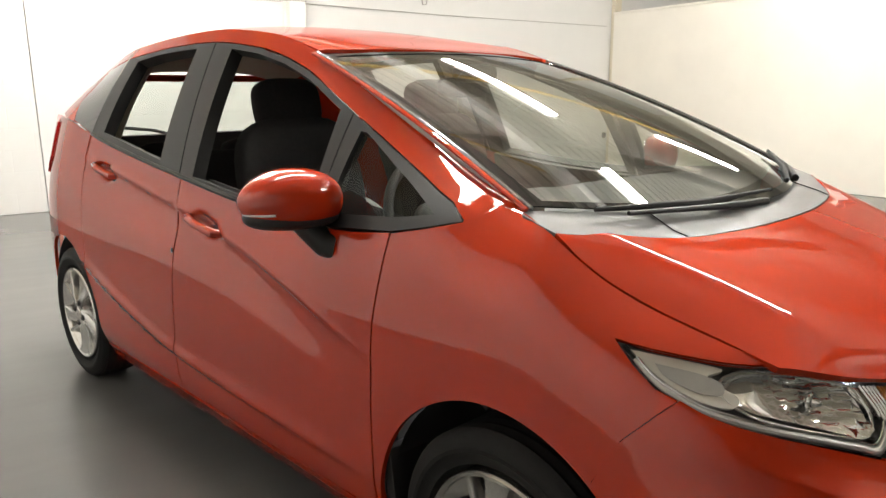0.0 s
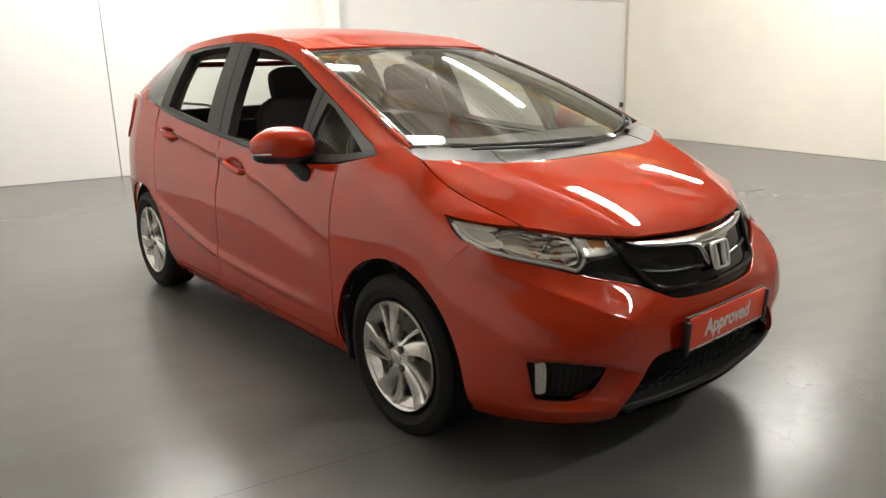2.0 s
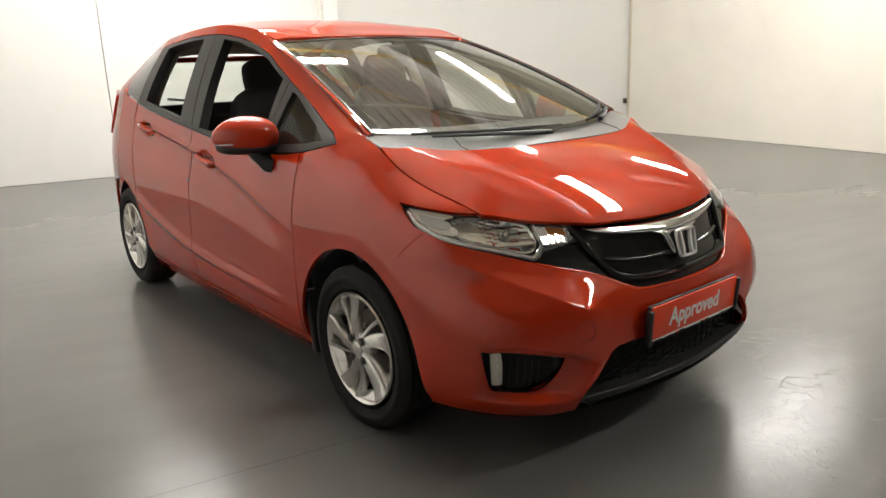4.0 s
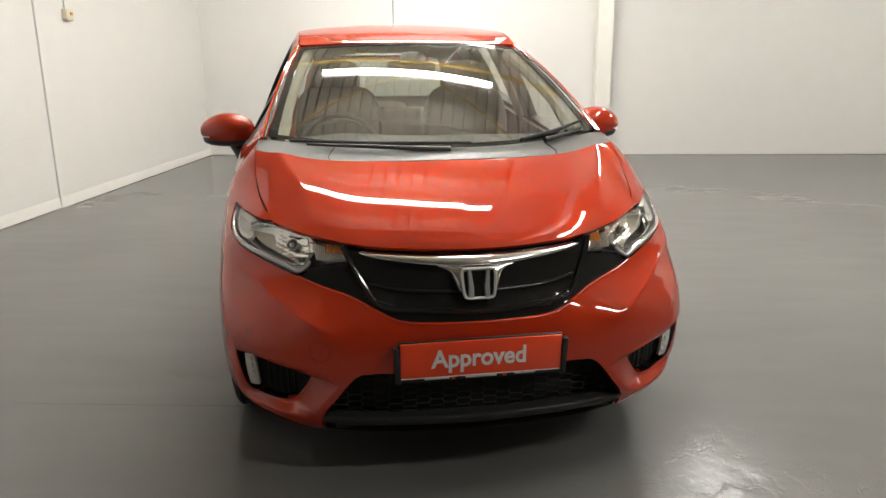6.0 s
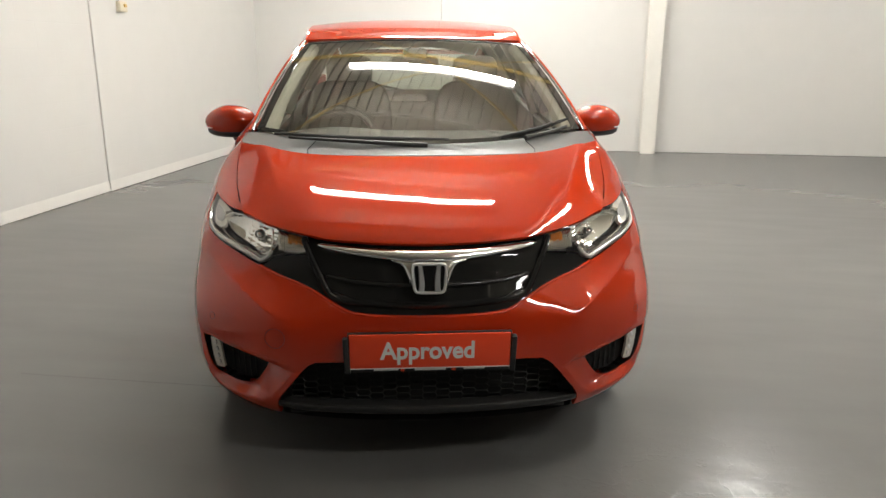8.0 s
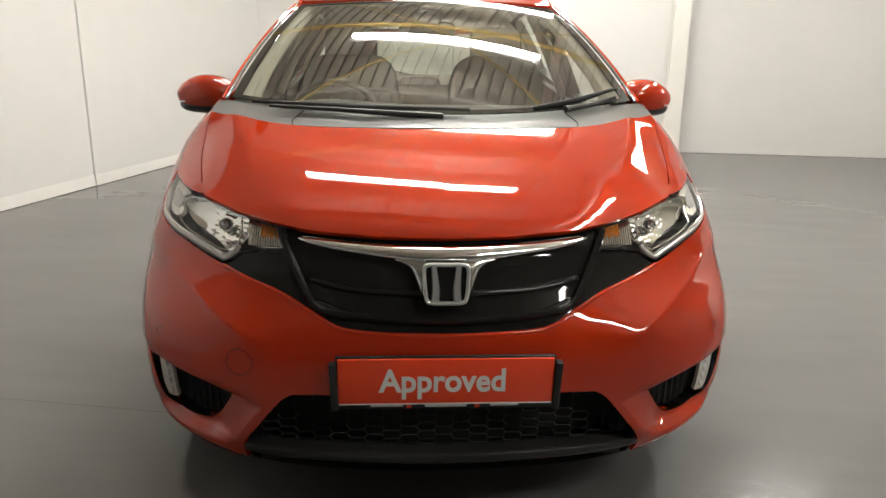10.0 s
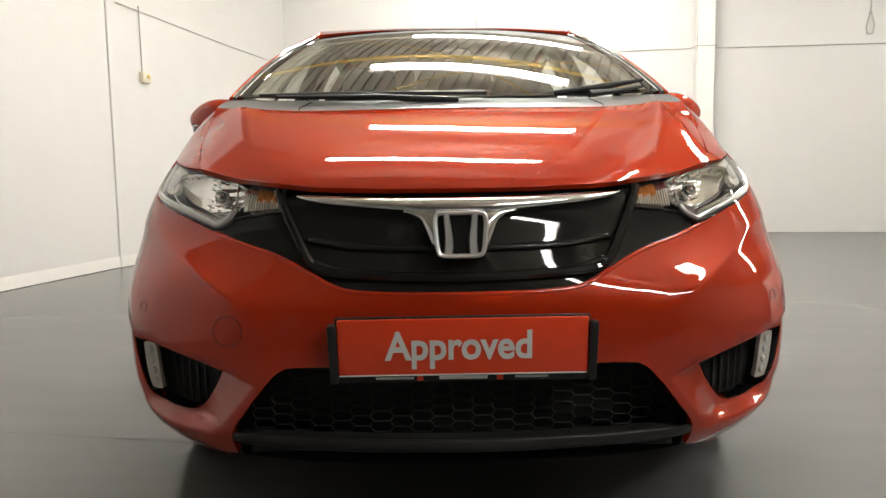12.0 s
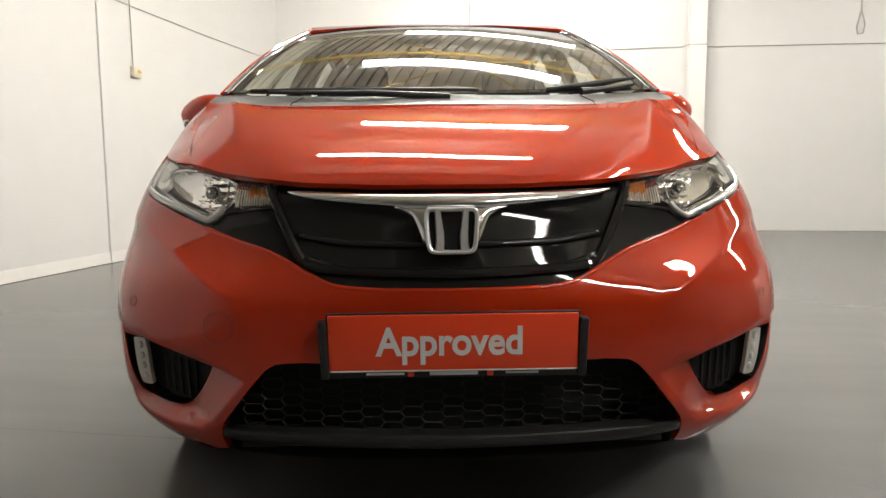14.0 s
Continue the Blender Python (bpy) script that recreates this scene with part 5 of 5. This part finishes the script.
for s in (1, -1):
    hl = sheet("headlamp", LAMP, body, LENS, car, step=0.03, thick=0.0, side=s, sink=0.002, label="clear headlamp with chrome reflector and amber indicator")
    hl.visible_shadow = False
    # housing: side wall and dark floor behind the lens
    rim = [Vector(body(*p)) for p in LAMP]
    deep = [set_back(p, 0.075) for p in rim]
    n = len(rim)
    vs = [(p.x * s, p.y, p.z) for p in [r + (set_back(r, 1) - r) * 0.004 for r in rim] + deep]
    fs = [(i, (i + 1) % n, n + (i + 1) % n, n + i) for i in range(n)]
    mesh_part("housing", vs, fs + [f[::-1] for f in fs], LAMP_SILVER, hl, "silver grey lamp housing")
    sheet("housing_floor", shrink(LAMP, 0.004), lambda u, v: tuple(set_back(body(u, v), 0.07)), LAMP_GREY, hl, step=0.03, thick=0.004, side=s)
    # light grey bezel following the outer and lower edge
    low = [set_back(body(*p), 0.010) + Vector((0, 0.001, 0.008)) for p in spline(lamp_low + qx((0.515, 0.696), (0.503, 0.712)), 3)]
    part("bezel", tube(bmesh.new(), [(p.x * s, p.y, p.z) for p in low], 0.0060, 8), LAMP_SILVER, hl, "light grey bezel strip")
    low = [p + Vector((0, 0.004, 0.0085)) for p in low]
    part("bezel_line", tube(bmesh.new(), [(p.x * s, p.y, p.z) for p in low[2:]], 0.0022, 6), CHROME, hl, "bright bezel edge")
    # pale panel in the outer tip, with an oval inset
    tip = spline(qy((0.600, 0.831), (0.52, 0.822), (0.46, 0.812)) + qx((0.706, 0.800), (0.690, 0.775)) + qy((0.425, 0.760), (0.47, 0.767), (0.54, 0.795), (0.600, 0.831)), 4)[:-1]
    tp = sheet("side_panel", tip, lambda u, v: tuple(set_back(body(u, v), 0.016)), LAMP_PALE, hl, step=0.02, thick=0.012, side=s, label="pale inner panel")
    inset = spline(qy((0.555, 0.815), (0.49, 0.806), (0.455, 0.795)) + qy((0.445, 0.778), (0.48, 0.780), (0.53, 0.797), (0.555, 0.815)), 4)[:-1]
    sheet("panel_inset", inset, lambda u, v: tuple(set_back(body(u, v), 0.0135)), LAMP_SILVER, tp, step=0.02, thick=0.006, side=s, label="grey oval inset")
    # main reflector: a wide mirror dish, fluted beside the bulb
    def dish(u, v):
        p = body(u, v)
        x = abs(p[0])
        r2 = ((x - 0.605) / 0.118) ** 2 + ((v - 0.756) / 0.058) ** 2
        ribs = 0.0042 * abs(math.sin(math.pi * x / 0.0125)) * step((0.655 - x) / 0.02) + 0.0030 * abs(math.sin(math.pi * v / 0.019)) * step((0.62 - x) / 0.02)
        return tuple(set_back(p, 0.020 + 0.050 * math.sqrt(max(0.0, 1 - min(1.0, r2))) - ribs))

    bowl = spline(qx((0.512, 0.776), (0.56, 0.793), (0.62, 0.803), (0.672, 0.805), (0.703, 0.788), (0.706, 0.765), (0.680, 0.742), (0.60, 0.716), (0.548, 0.703), (0.522, 0.712), (0.508, 0.742), (0.512, 0.776)), 3)[:-1]
    sheet("reflector", bowl, dish, REFLECTOR, hl, step=0.0065, thick=0.003, side=s, label="faceted chrome reflector bowl")
    part("reflector_rim", tube(bmesh.new(), [(p.x * s, p.y, p.z) for p in (set_back(body(*q), 0.019) for q in dense(bowl, 0.02))], 0.0026, 6, True), CHROME, hl)
    c = set_back(body(q_at(x=0.588, z=0.758), 0.758), 0.058)
    c.x *= s
    m = look(c, (c.x - s * 0.10, c.y - 1.0, c.z + 0.02)) @ pose(0, 0, 0, 180)
    part("bulb_shield", ellipsoid(0.010, 0.010, 0.016, m @ pose(0, 0, 0.014)), CHROME, hl)
    part("bulb_ring", tube(bmesh.new(), [m @ Vector((0.0155 * math.cos(t), 0.0145 * math.sin(t), 0.012)) for t in np.linspace(0, 2 * math.pi, 21)[:-1]], 0.0034, 8, True), REFLECTOR, hl)
    part("bulb_well", lathe(bmesh.new(), [(0.0, 0.004), (0.012, 0.006), (0.0145, 0.011)], 20, m), LAMP_GREY, hl)
    # indicator: fine upright flutes, amber above
    ind = spline(qx((0.392, 0.762), (0.490, 0.780), (0.500, 0.748), (0.482, 0.718), (0.386, 0.726), (0.392, 0.762)), 3)[:-1]
    il = sheet("indicator", ind, lambda u, v: tuple(set_back(body(u, v), 0.032)), REFLECTOR, hl, step=0.02, thick=0.01, side=s, label="fluted indicator reflector")
    for k in range(15):
        x0 = 0.396 + 0.0066 * k
        z0, z1, z2 = 0.727 - 0.006 * (k / 14), 0.744 + 0.003 * math.sin(2.1 * k), 0.760 + 0.014 * (k / 14)
        for za, zb, mt in ((z0, z1, REFLECTOR), (z1, z2, AMBER if 2 <= k <= 9 else REFLECTOR)):
            a, b = set_back(body(q_at(x=x0, z=za), za), 0.024), set_back(body(q_at(x=x0, z=zb), zb), 0.024)
            part("indicator_flute", tube(bmesh.new(), [(a.x * s, a.y, a.z), (b.x * s, b.y, b.z)], 0.0029, 6), mt, il)

# door mirrors
for s in (1, -1):
    yaw = -24 * s
    shell = ellipsoid(0.128, 0.083, 0.078, pose(0, 0, 0.0, 0, 0, yaw), 0.88, 0.92, 44, 26)
    for v in shell.verts:
        t = -s * v.co.x / 0.11
        v.co.z *= 1.0 - 0.26 * max(0, t) ** 2
        back = v.co.y * math.cos(radians(yaw)) - v.co.x * math.sin(radians(yaw))
        if back > 0.040:
            v.co += Vector((-math.sin(radians(yaw)), math.cos(radians(yaw)), 0)) * (0.040 - back) * 0.9
        if v.co.z < -0.040:
            v.co.z = -0.040 + (v.co.z + 0.040) * 0.1
    mir = part("door_mirror", shell, PAINT, car, "orange-red door mirror shell", loc=pose(-s * 0.868, 1.470, 1.018))
    low = ellipsoid(0.118, 0.075, 0.034, pose(0, 0.0, -0.036, 0, 0, yaw), 0.8, 0.92, 36, 14)
    for v in low.verts:
        back = v.co.y * math.cos(radians(yaw)) - v.co.x * math.sin(radians(yaw))
        if back > 0.040:
            v.co += Vector((-math.sin(radians(yaw)), math.cos(radians(yaw)), 0)) * (0.040 - back) * 0.9
    part("mirror_base", low, BLACK_SATIN, mir, "black mirror underside")
    m = pose(0, 0, 0, 0, 0, yaw)
    pts = [m @ Vector((-s * (0.02 + 0.095 * math.sin(t)), -0.082 * math.cos(t) - 0.001, -0.022 - 0.003 * t)) for t in np.linspace(0.3, 1.5, 9)]
    part("repeater", tube(bmesh.new(), pts, 0.0028, 8), LED_WHITE, mir, "clear indicator strip")
    part("mirror_glass", ellipsoid(0.092, 0.003, 0.056, m @ pose(0, 0.043, -0.002), 0.4, 0.5), CHROME, mir, "mirror glass")
    bm = tube(bmesh.new(), [(s * 0.040, 0.0, -0.055), (s * 0.055, -0.020, -0.090), (s * 0.066, -0.04, -0.112), (s * 0.085, -0.06, -0.118)], [0.040, 0.033, 0.033, 0.036], 14)
    part("mirror_stalk", bm, BLACK_SATIN, mir, "black mirror stalk")

# wheels
def spoke(bm, tip, inner, outer, sweep, rise, flare=1.6):
    """One swept blade from the hub to the rim: tip is its angle at the rim, inner and outer its widths."""
    rows = []
    for i in range(13):
        t = i / 12
        r = 0.034 + t * 0.160
        a = radians(tip) - radians(sweep) * (1 - t) ** 1.2
        w = inner + (outer - inner) * t**flare
        z = 0.030 - 0.013 * math.sin(t * math.pi * 0.5) + 0.012 * t**3 + rise * math.sin(math.pi * min(1.0, t * 1.3))
        c, d = Vector((r * math.cos(a), r * math.sin(a), 0)), Vector((-math.sin(a), math.cos(a), 0))
        rows.append([bm.verts.new(c + d * k * w + Vector((0, 0, z + h))) for k, h in ((-0.5, -0.030), (-0.5, -0.004), (-0.42, 0.001), (0.30, -0.0015), (0.44, -0.006), (0.5, -0.012), (0.5, -0.030))])
    n = len(rows[0])
    for p, q in zip(rows, rows[1:]):
        for j in range(n):
            bm.faces.new((p[j], p[(j + 1) % n], q[(j + 1) % n], q[j]))
    bm.faces.new(rows[0][::-1])
    bm.faces.new(rows[-1])


def rim_shelf(bm, a0, a1):
    """The sunk web at the rim between one pair of blades and the next."""
    rows = []
    for i in range(9):
        a = radians(a0 + (a1 - a0) * i / 8)
        depth = 0.020 + 0.016 * (1 - abs(2 * i / 8 - 1))
        rows.append([bm.verts.new((r * math.cos(a), r * math.sin(a), z)) for r, z in ((0.193, 0.018), (0.193 - depth * 0.6, 0.008), (0.193 - depth, -0.004), (0.193 - depth, -0.030))])
    for p, q in zip(rows, rows[1:]):
        for j in range(3):
            bm.faces.new((p[j], p[j + 1], q[j + 1], q[j]))


def wheel(m, hand=1, name="wheel"):
    """An alloy wheel with tyre; its outer face looks along +z."""
    bm = bmesh.new()
    lathe(bm, [(0.196, -0.12), (0.192, -0.09), (0.188, -0.02), (0.189, 0.012), (0.196, 0.026), (0.203, 0.030), (0.207, 0.024), (0.204, 0.010), (0.206, -0.12)], 72)
    w = part(name, bm, ALLOY, car, "silver alloy wheel with swept twin spokes", loc=m)
    part("hub", lathe(bmesh.new(), [(0.0, 0.022), (0.040, 0.027), (0.060, 0.022), (0.066, -0.010)], 40), ALLOY, w)
    for k in range(5):
        for tip, inner, outer, rise in ((0, 0.040, 0.076, 0.004), (25, 0.016, 0.021, -0.003)):
            bm = bmesh.new()
            spoke(bm, 72 * k + tip * hand, inner, outer, -20 * hand, rise)
            bmesh.ops.recalc_face_normals(bm, faces=bm.faces)
            part("spoke", bm, ALLOY, w)
        bm = bmesh.new()
        rim_shelf(bm, 72 * k + 28 * hand, 72 * k + 61 * hand)
        bmesh.ops.recalc_face_normals(bm, faces=bm.faces)
        part("rim_shelf", bm, ALLOY, w)
    t = bmesh.new()
    lathe(t, [(0.203, -0.085), (0.235, -0.098), (0.275, -0.096), (0.290, -0.082), (0.2975, -0.070)] + [(0.2975 - (0.006 if j % 4 in (2, 3) else 0), -0.070 + 0.0088 * j) for j in range(1, 16)] + [(0.2975, 0.070), (0.290, 0.082), (0.276, 0.026 + 0.065), (0.262, 0.0935), (0.260, 0.0955), (0.250, 0.0955), (0.248, 0.0935), (0.228, 0.086), (0.222, 0.0845), (0.207, 0.030)], 72, pose(0, 0, -0.06))
    part("tyre", t, RUBBER, w, "black tyre")
    part("brake_disc", lathe(bmesh.new(), [(0.05, -0.055), (0.125, -0.055), (0.128, -0.060), (0.128, -0.075), (0.05, -0.08)], 48), STEEL_DARK, w, "grey steel brake disc")
    part("brake_caliper", box(bmesh.new(), 0.075, 0.15, 0.05, pose(0.02, 0.105 * hand, -0.062, 0, 0, 12), 0.014), STEEL_DARK, w, "dull grey brake caliper")
    part("wheel_back", lathe(bmesh.new(), [(0.0, -0.085), (0.1875, -0.085), (0.1875, -0.02)], 48), BLACK_MATT, w)
    part("centre_cap", lathe(bmesh.new(), [(0.0, 0.034), (0.022, 0.0335), (0.0275, 0.031), (0.029, 0.024)], 28), ALLOY, w, "silver centre cap")
    for k in range(4):
        a = radians(45 + 90 * k)
        part("wheel_nut", lathe(bmesh.new(), [(0.0, 0.034), (0.007, 0.034), (0.009, 0.031), (0.009, 0.018)], 12, pose(0.049 * math.cos(a), 0.049 * math.sin(a), 0.004)), STEEL_DARK, w)
        # raised black disc stands in for the shade of a recess around the nut
        part("nut_shade_disc", lathe(bmesh.new(), [(0.0, 0.0345), (0.0125, 0.0345), (0.0145, 0.028)], 16, pose(0.049 * math.cos(a), 0.049 * math.sin(a), 0)), BLACK_SATIN, w)
    return w


for y in (0.85, 3.372):
    wheel(pose(-0.778, y, 0.2975, 0, -90, 0) @ pose(0, 0, 0, 0, 0, 3 if y < 1 else 31))
    wheel(pose(0.778, y, 0.2975, 0, 90, 0) @ pose(0, 0, 0, 0, 0, 50), -1)

# wipers
for pts, blade in (([(0.02, 0.690, 1.000), (-0.20, 0.694, 1.013), (-0.50, 0.765, 1.024)], [(0.10, 0.712, 1.019), (-0.25, 0.722, 1.023), (-0.56, 0.808, 1.034)]), ([(0.40, 0.760, 1.020), (0.50, 0.812, 1.034), (0.585, 0.878, 1.052)], [(0.30, 0.745, 1.024), (0.45, 0.812, 1.046), (0.60, 0.925, 1.078)])):
    arm = part("wiper_arm", tube(bmesh.new(), pts, [0.011, 0.008, 0.005], 8), BLACK_SATIN, car, "black wiper arm")
    part("wiper_blade", tube(bmesh.new(), blade, [0.006, 0.010, 0.005], 8), GRILLE_BLACK, arm)

# ---- the car: cabin ----
part("cabin_floor", box(bmesh.new(), 1.44, 2.9, 0.06, pose(0, 2.35, 0.30), 0.01), BLACK_MATT, car, "dark carpeted cabin floor")
part("engine_block", box(bmesh.new(), 1.0, 0.5, 0.36, pose(0, 0.62, 0.50), 0.05), BLACK_MATT, car)
part("radiator", box(bmesh.new(), 1.06, 0.05, 0.46, pose(0, 0.26, 0.43), 0.01), BLACK_MATT, car)
part("air_duct_floor", box(bmesh.new(), 0.88, 0.31, 0.02, pose(0, 0.262, 0.234), 0.004), BLACK_MATT, car)
for s in (-1, 1):
    part("duct_side", box(bmesh.new(), 0.02, 0.34, 0.30, pose(s * 0.505, 0.335, 0.355), 0.004), BLACK_MATT, car)
part("engine_tray", box(bmesh.new(), 1.06, 0.70, 0.02, pose(0, 0.75, 0.22), 0.004), BLACK_MATT, car)
part("bulkhead", box(bmesh.new(), 1.30, 0.05, 0.62, pose(0, 0.90, 0.64), 0.02), BLACK_MATT, car)
part("underbody", box(bmesh.new(), 1.2, 3.3, 0.06, pose(0, 2.2, 0.20), 0.01), BLACK_MATT, car)
bm = bmesh.new()
prof = [(0.86, 0.985), (1.02, 1.010), (1.18, 1.005), (1.30, 0.985), (1.36, 0.945), (1.35, 0.86), (1.30, 0.62), (1.10, 0.55), (0.92, 0.60)]
rows = []
for i in range(25):
    x = -0.66 + 1.32 * i / 24
    k = 1 - 0.35 * abs(x / 0.66) ** 4
    up = 0.018 * math.exp(-(((x + 0.36) / 0.17) ** 2))
    rows.append([bm.verts.new((x, 0.86 + (y - 0.86) * k + (0.10 * abs(x / 0.66) ** 2 if y < 0.95 else 0), z + (up if z > 0.93 and y > 1.1 else 0))) for y, z in prof])
for a, b in zip(rows, rows[1:]):
    for j in range(len(prof)):
        bm.faces.new((a[j], a[(j + 1) % len(prof)], b[(j + 1) % len(prof)], b[j]))
bm.faces.new(rows[0]), bm.faces.new(rows[-1][::-1])
bmesh.ops.recalc_face_normals(bm, faces=bm.faces)
dash = part("dashboard", bm, DASH, car, "dark grey dashboard")
for x in (-0.25, 0.0, 0.35):
    part("air_vent", box(bmesh.new(), 0.16, 0.012, 0.05, pose(x, 1.362, 0.90), 0.006), BLACK_GLOSS, dash)
# steering wheel, on the right-hand side of the car
m = pose(-0.37, 1.47, 0.905, 68 - 90 + 90, 0, 0)
sw_bm = tube(bmesh.new(), [m @ Vector((0.183 * math.cos(t), 0.183 * math.sin(t), 0)) for t in np.linspace(0, 2 * math.pi, 41)[:-1]], 0.015, 10, True)
for a in (0, 180, 270):
    e = Vector((0.178 * math.cos(radians(a)), 0.178 * math.sin(radians(a)), 0))
    tube(sw_bm, [m @ Vector((0, 0, -0.03)), m @ e], [0.03, 0.014], 8)
wheel_ob = part("steering_wheel", sw_bm, DASH, car, "dark grey steering wheel")
part("airbag_cover", ellipsoid(0.07, 0.06, 0.03, m @ pose(0, 0, -0.01), 0.7, 0.7), DASH, wheel_ob)


def seat(x, y, wide, name, back_top=1.08, rests=1, tall=0.33):
    st = part(name, ellipsoid(wide / 2, 0.27, 0.085, pose(x, y, 0.60, 6), 0.45, 0.4), FABRIC, car, "dark fabric seat")
    part("backrest", ellipsoid(wide / 2, 0.075, tall, pose(x, y + 0.31, 0.53 + tall, -14), 0.5, 0.42), FABRIC, st)
    for i in range(rests):
        hx = x + (i - (rests - 1) / 2) * 0.42
        part("headrest", ellipsoid(0.13, 0.052, 0.095 if rests == 1 else 0.055, pose(hx, y + 0.405, back_top + 0.135, -12), 0.55, 0.5), FABRIC, st)
        for d in (-0.05, 0.05):
            part("headrest_post", tube(bmesh.new(), [(hx + d, y + 0.37, back_top - 0.02), (hx + d, y + 0.40, back_top + 0.08)], 0.006, 6), CHROME, st)
    return st


seat(-0.36, 1.86, 0.48, "front_seat", 1.09)
seat(0.36, 1.86, 0.48, "front_seat", 1.09)
seat(0.0, 2.80, 1.24, "rear_seat", 0.86, 3, 0.24)
# headlining, pillar trims, door trims
half = [(0.0, 1.80), (0.5, 1.86)] + [(rail_x(y) - 0.03, y) for y in np.linspace(1.9, 3.6, 12)] + [(0.0, 3.7)]
sheet("headlining", mirrored(half), lambda x, y: (x, y, roof_at(x, y)[2] - 0.03), LINING, car, step=0.10, thick=0.008, heart=(0, 2.5, 0), label="pale beige headlining")
for s in (1, -1):
    pts = [Vector(screen_at(s * 0.955, v)) + Vector((-s * 0.012, 0.03, -0.030)) for v in np.linspace(0.02, 0.98, 12)]
    part("pillar_trim", tube(bmesh.new(), pts, [0.035] * 3 + [0.03] * 9, 8), LINING, car, "pale beige pillar trim")
    y0 = 2.335
    pts = [Vector(house(y0 + 0.03 * t, belt(y0) + (frame_top(y0) - belt(y0)) * t)) for t in np.linspace(-0.05, 1, 8)]
    part("pillar_trim", tube(bmesh.new(), [(p.x * s + s * 0.055, p.y, p.z) for p in pts], 0.035, 8), LINING, car, "pale beige pillar trim")
    pts = [Vector(house(3.08 + 0.03 * t, belt(3.08) + (frame_top(3.08) - belt(3.08)) * t)) for t in np.linspace(-0.05, 1, 8)]
    part("pillar_trim", tube(bmesh.new(), [(p.x * s + s * 0.06, p.y, p.z) for p in pts], 0.05, 8), LINING, car, "pale beige pillar trim")
    loop = [(1.25, 0.35), (1.23, 0.93)] + [(y, belt(y) - 0.004) for y in (1.4, 1.8, 2.2)] + [(2.24, 0.35)]
    sheet("door_trim", loop, lambda y, z: (flank(y, z)[0] + 0.075, y, z), DASH, car, step=0.08, thick=0.02, side=s, label="dark door trim")
    loop = [(2.30, 0.35)] + [(y, belt(y) - 0.004) for y in (2.32, 2.7, 3.05)] + [(3.0, 0.60), (2.95, 0.35)]
    sheet("door_trim", loop, lambda y, z: (flank(y, z)[0] + 0.075, y, z), DASH, car, step=0.08, thick=0.02, side=s, label="dark door trim")
    part("belt_strip", tube(bmesh.new(), [Vector((flank(y, belt(y))[0] * s, y, belt(y) + 0.002)) for y in np.linspace(1.52, 3.1, 16)], 0.008, 6), BLACK_SATIN, car, "black window belt strip")
# small dark dot by the front edge of the rear door
p = Vector(flank(2.272, 0.762))
for ob in (o for o in car.children if o.name == "rear_door"):
    part("door_dot", ellipsoid(0.003, 0.007, 0.009, Matrix.Translation(p)), BLACK_SATIN, ob, "small dark dot")
# rear view mirror and sensor pod behind the windscreen
p = Vector(screen_at(0, 0.90))
part("sensor_pod", ellipsoid(0.06, 0.07, 0.03, Matrix.Translation(p + Vector((0, 0.05, -0.04))), 0.6, 0.6), BLACK_SATIN, car, "black sensor pod behind the windscreen")
part("rear_view_mirror", ellipsoid(0.12, 0.022, 0.034, Matrix.Translation(p + Vector((0, 0.10, -0.085))), 0.5, 0.6), BLACK_SATIN, car, "black rear view mirror")
# tailgate
def gate_at(x, z):
    return (x, 3.97 - 0.05 * (x / 0.6) ** 2 - 0.85 * max(0, z - 1.0) - 0.09 * math.exp(-(((z - 1.20) / 0.09) ** 2)), z)


gate_out = [(-0.60, 0.30), (0.60, 0.30), (0.64, 0.9), (0.56, 1.20), (0.48, 1.36), (-0.48, 1.36), (-0.56, 1.20), (-0.64, 0.9)]
gate_in = [(-0.50, 1.04), (0.50, 1.04), (0.43, 1.335), (-0.43, 1.335)]
gate = sheet("tailgate", gate_out, gate_at, PAINT, car, holes=[gate_in], step=0.08, thick=0.02, heart=(0, 2, 0.8), label="orange-red tailgate")
sheet("tailgate_trim", [(-0.60, 0.40), (0.60, 0.40), (0.62, 0.9), (0.55, 1.052), (-0.55, 1.052), (-0.62, 0.9)], lambda x, z: (x, gate_at(x, z)[1] - 0.032, z), DASH, gate, step=0.1, thick=0.006, heart=(0, 2, 0.8), label="dark tailgate trim")
g = sheet("rear_window", gate_in, gate_at, SIDE_GLASS, gate, step=0.1, thick=0.0, heart=(0, 2, 0.8), label="clear rear window")
g.visible_shadow = False
part("rear_wiper", tube(bmesh.new(), [(0.0, 3.95, 1.03), (-0.16, 3.92, 1.07), (-0.32, 3.90, 1.09)], 0.009, 6), BLACK_SATIN, gate, "black rear wiper")
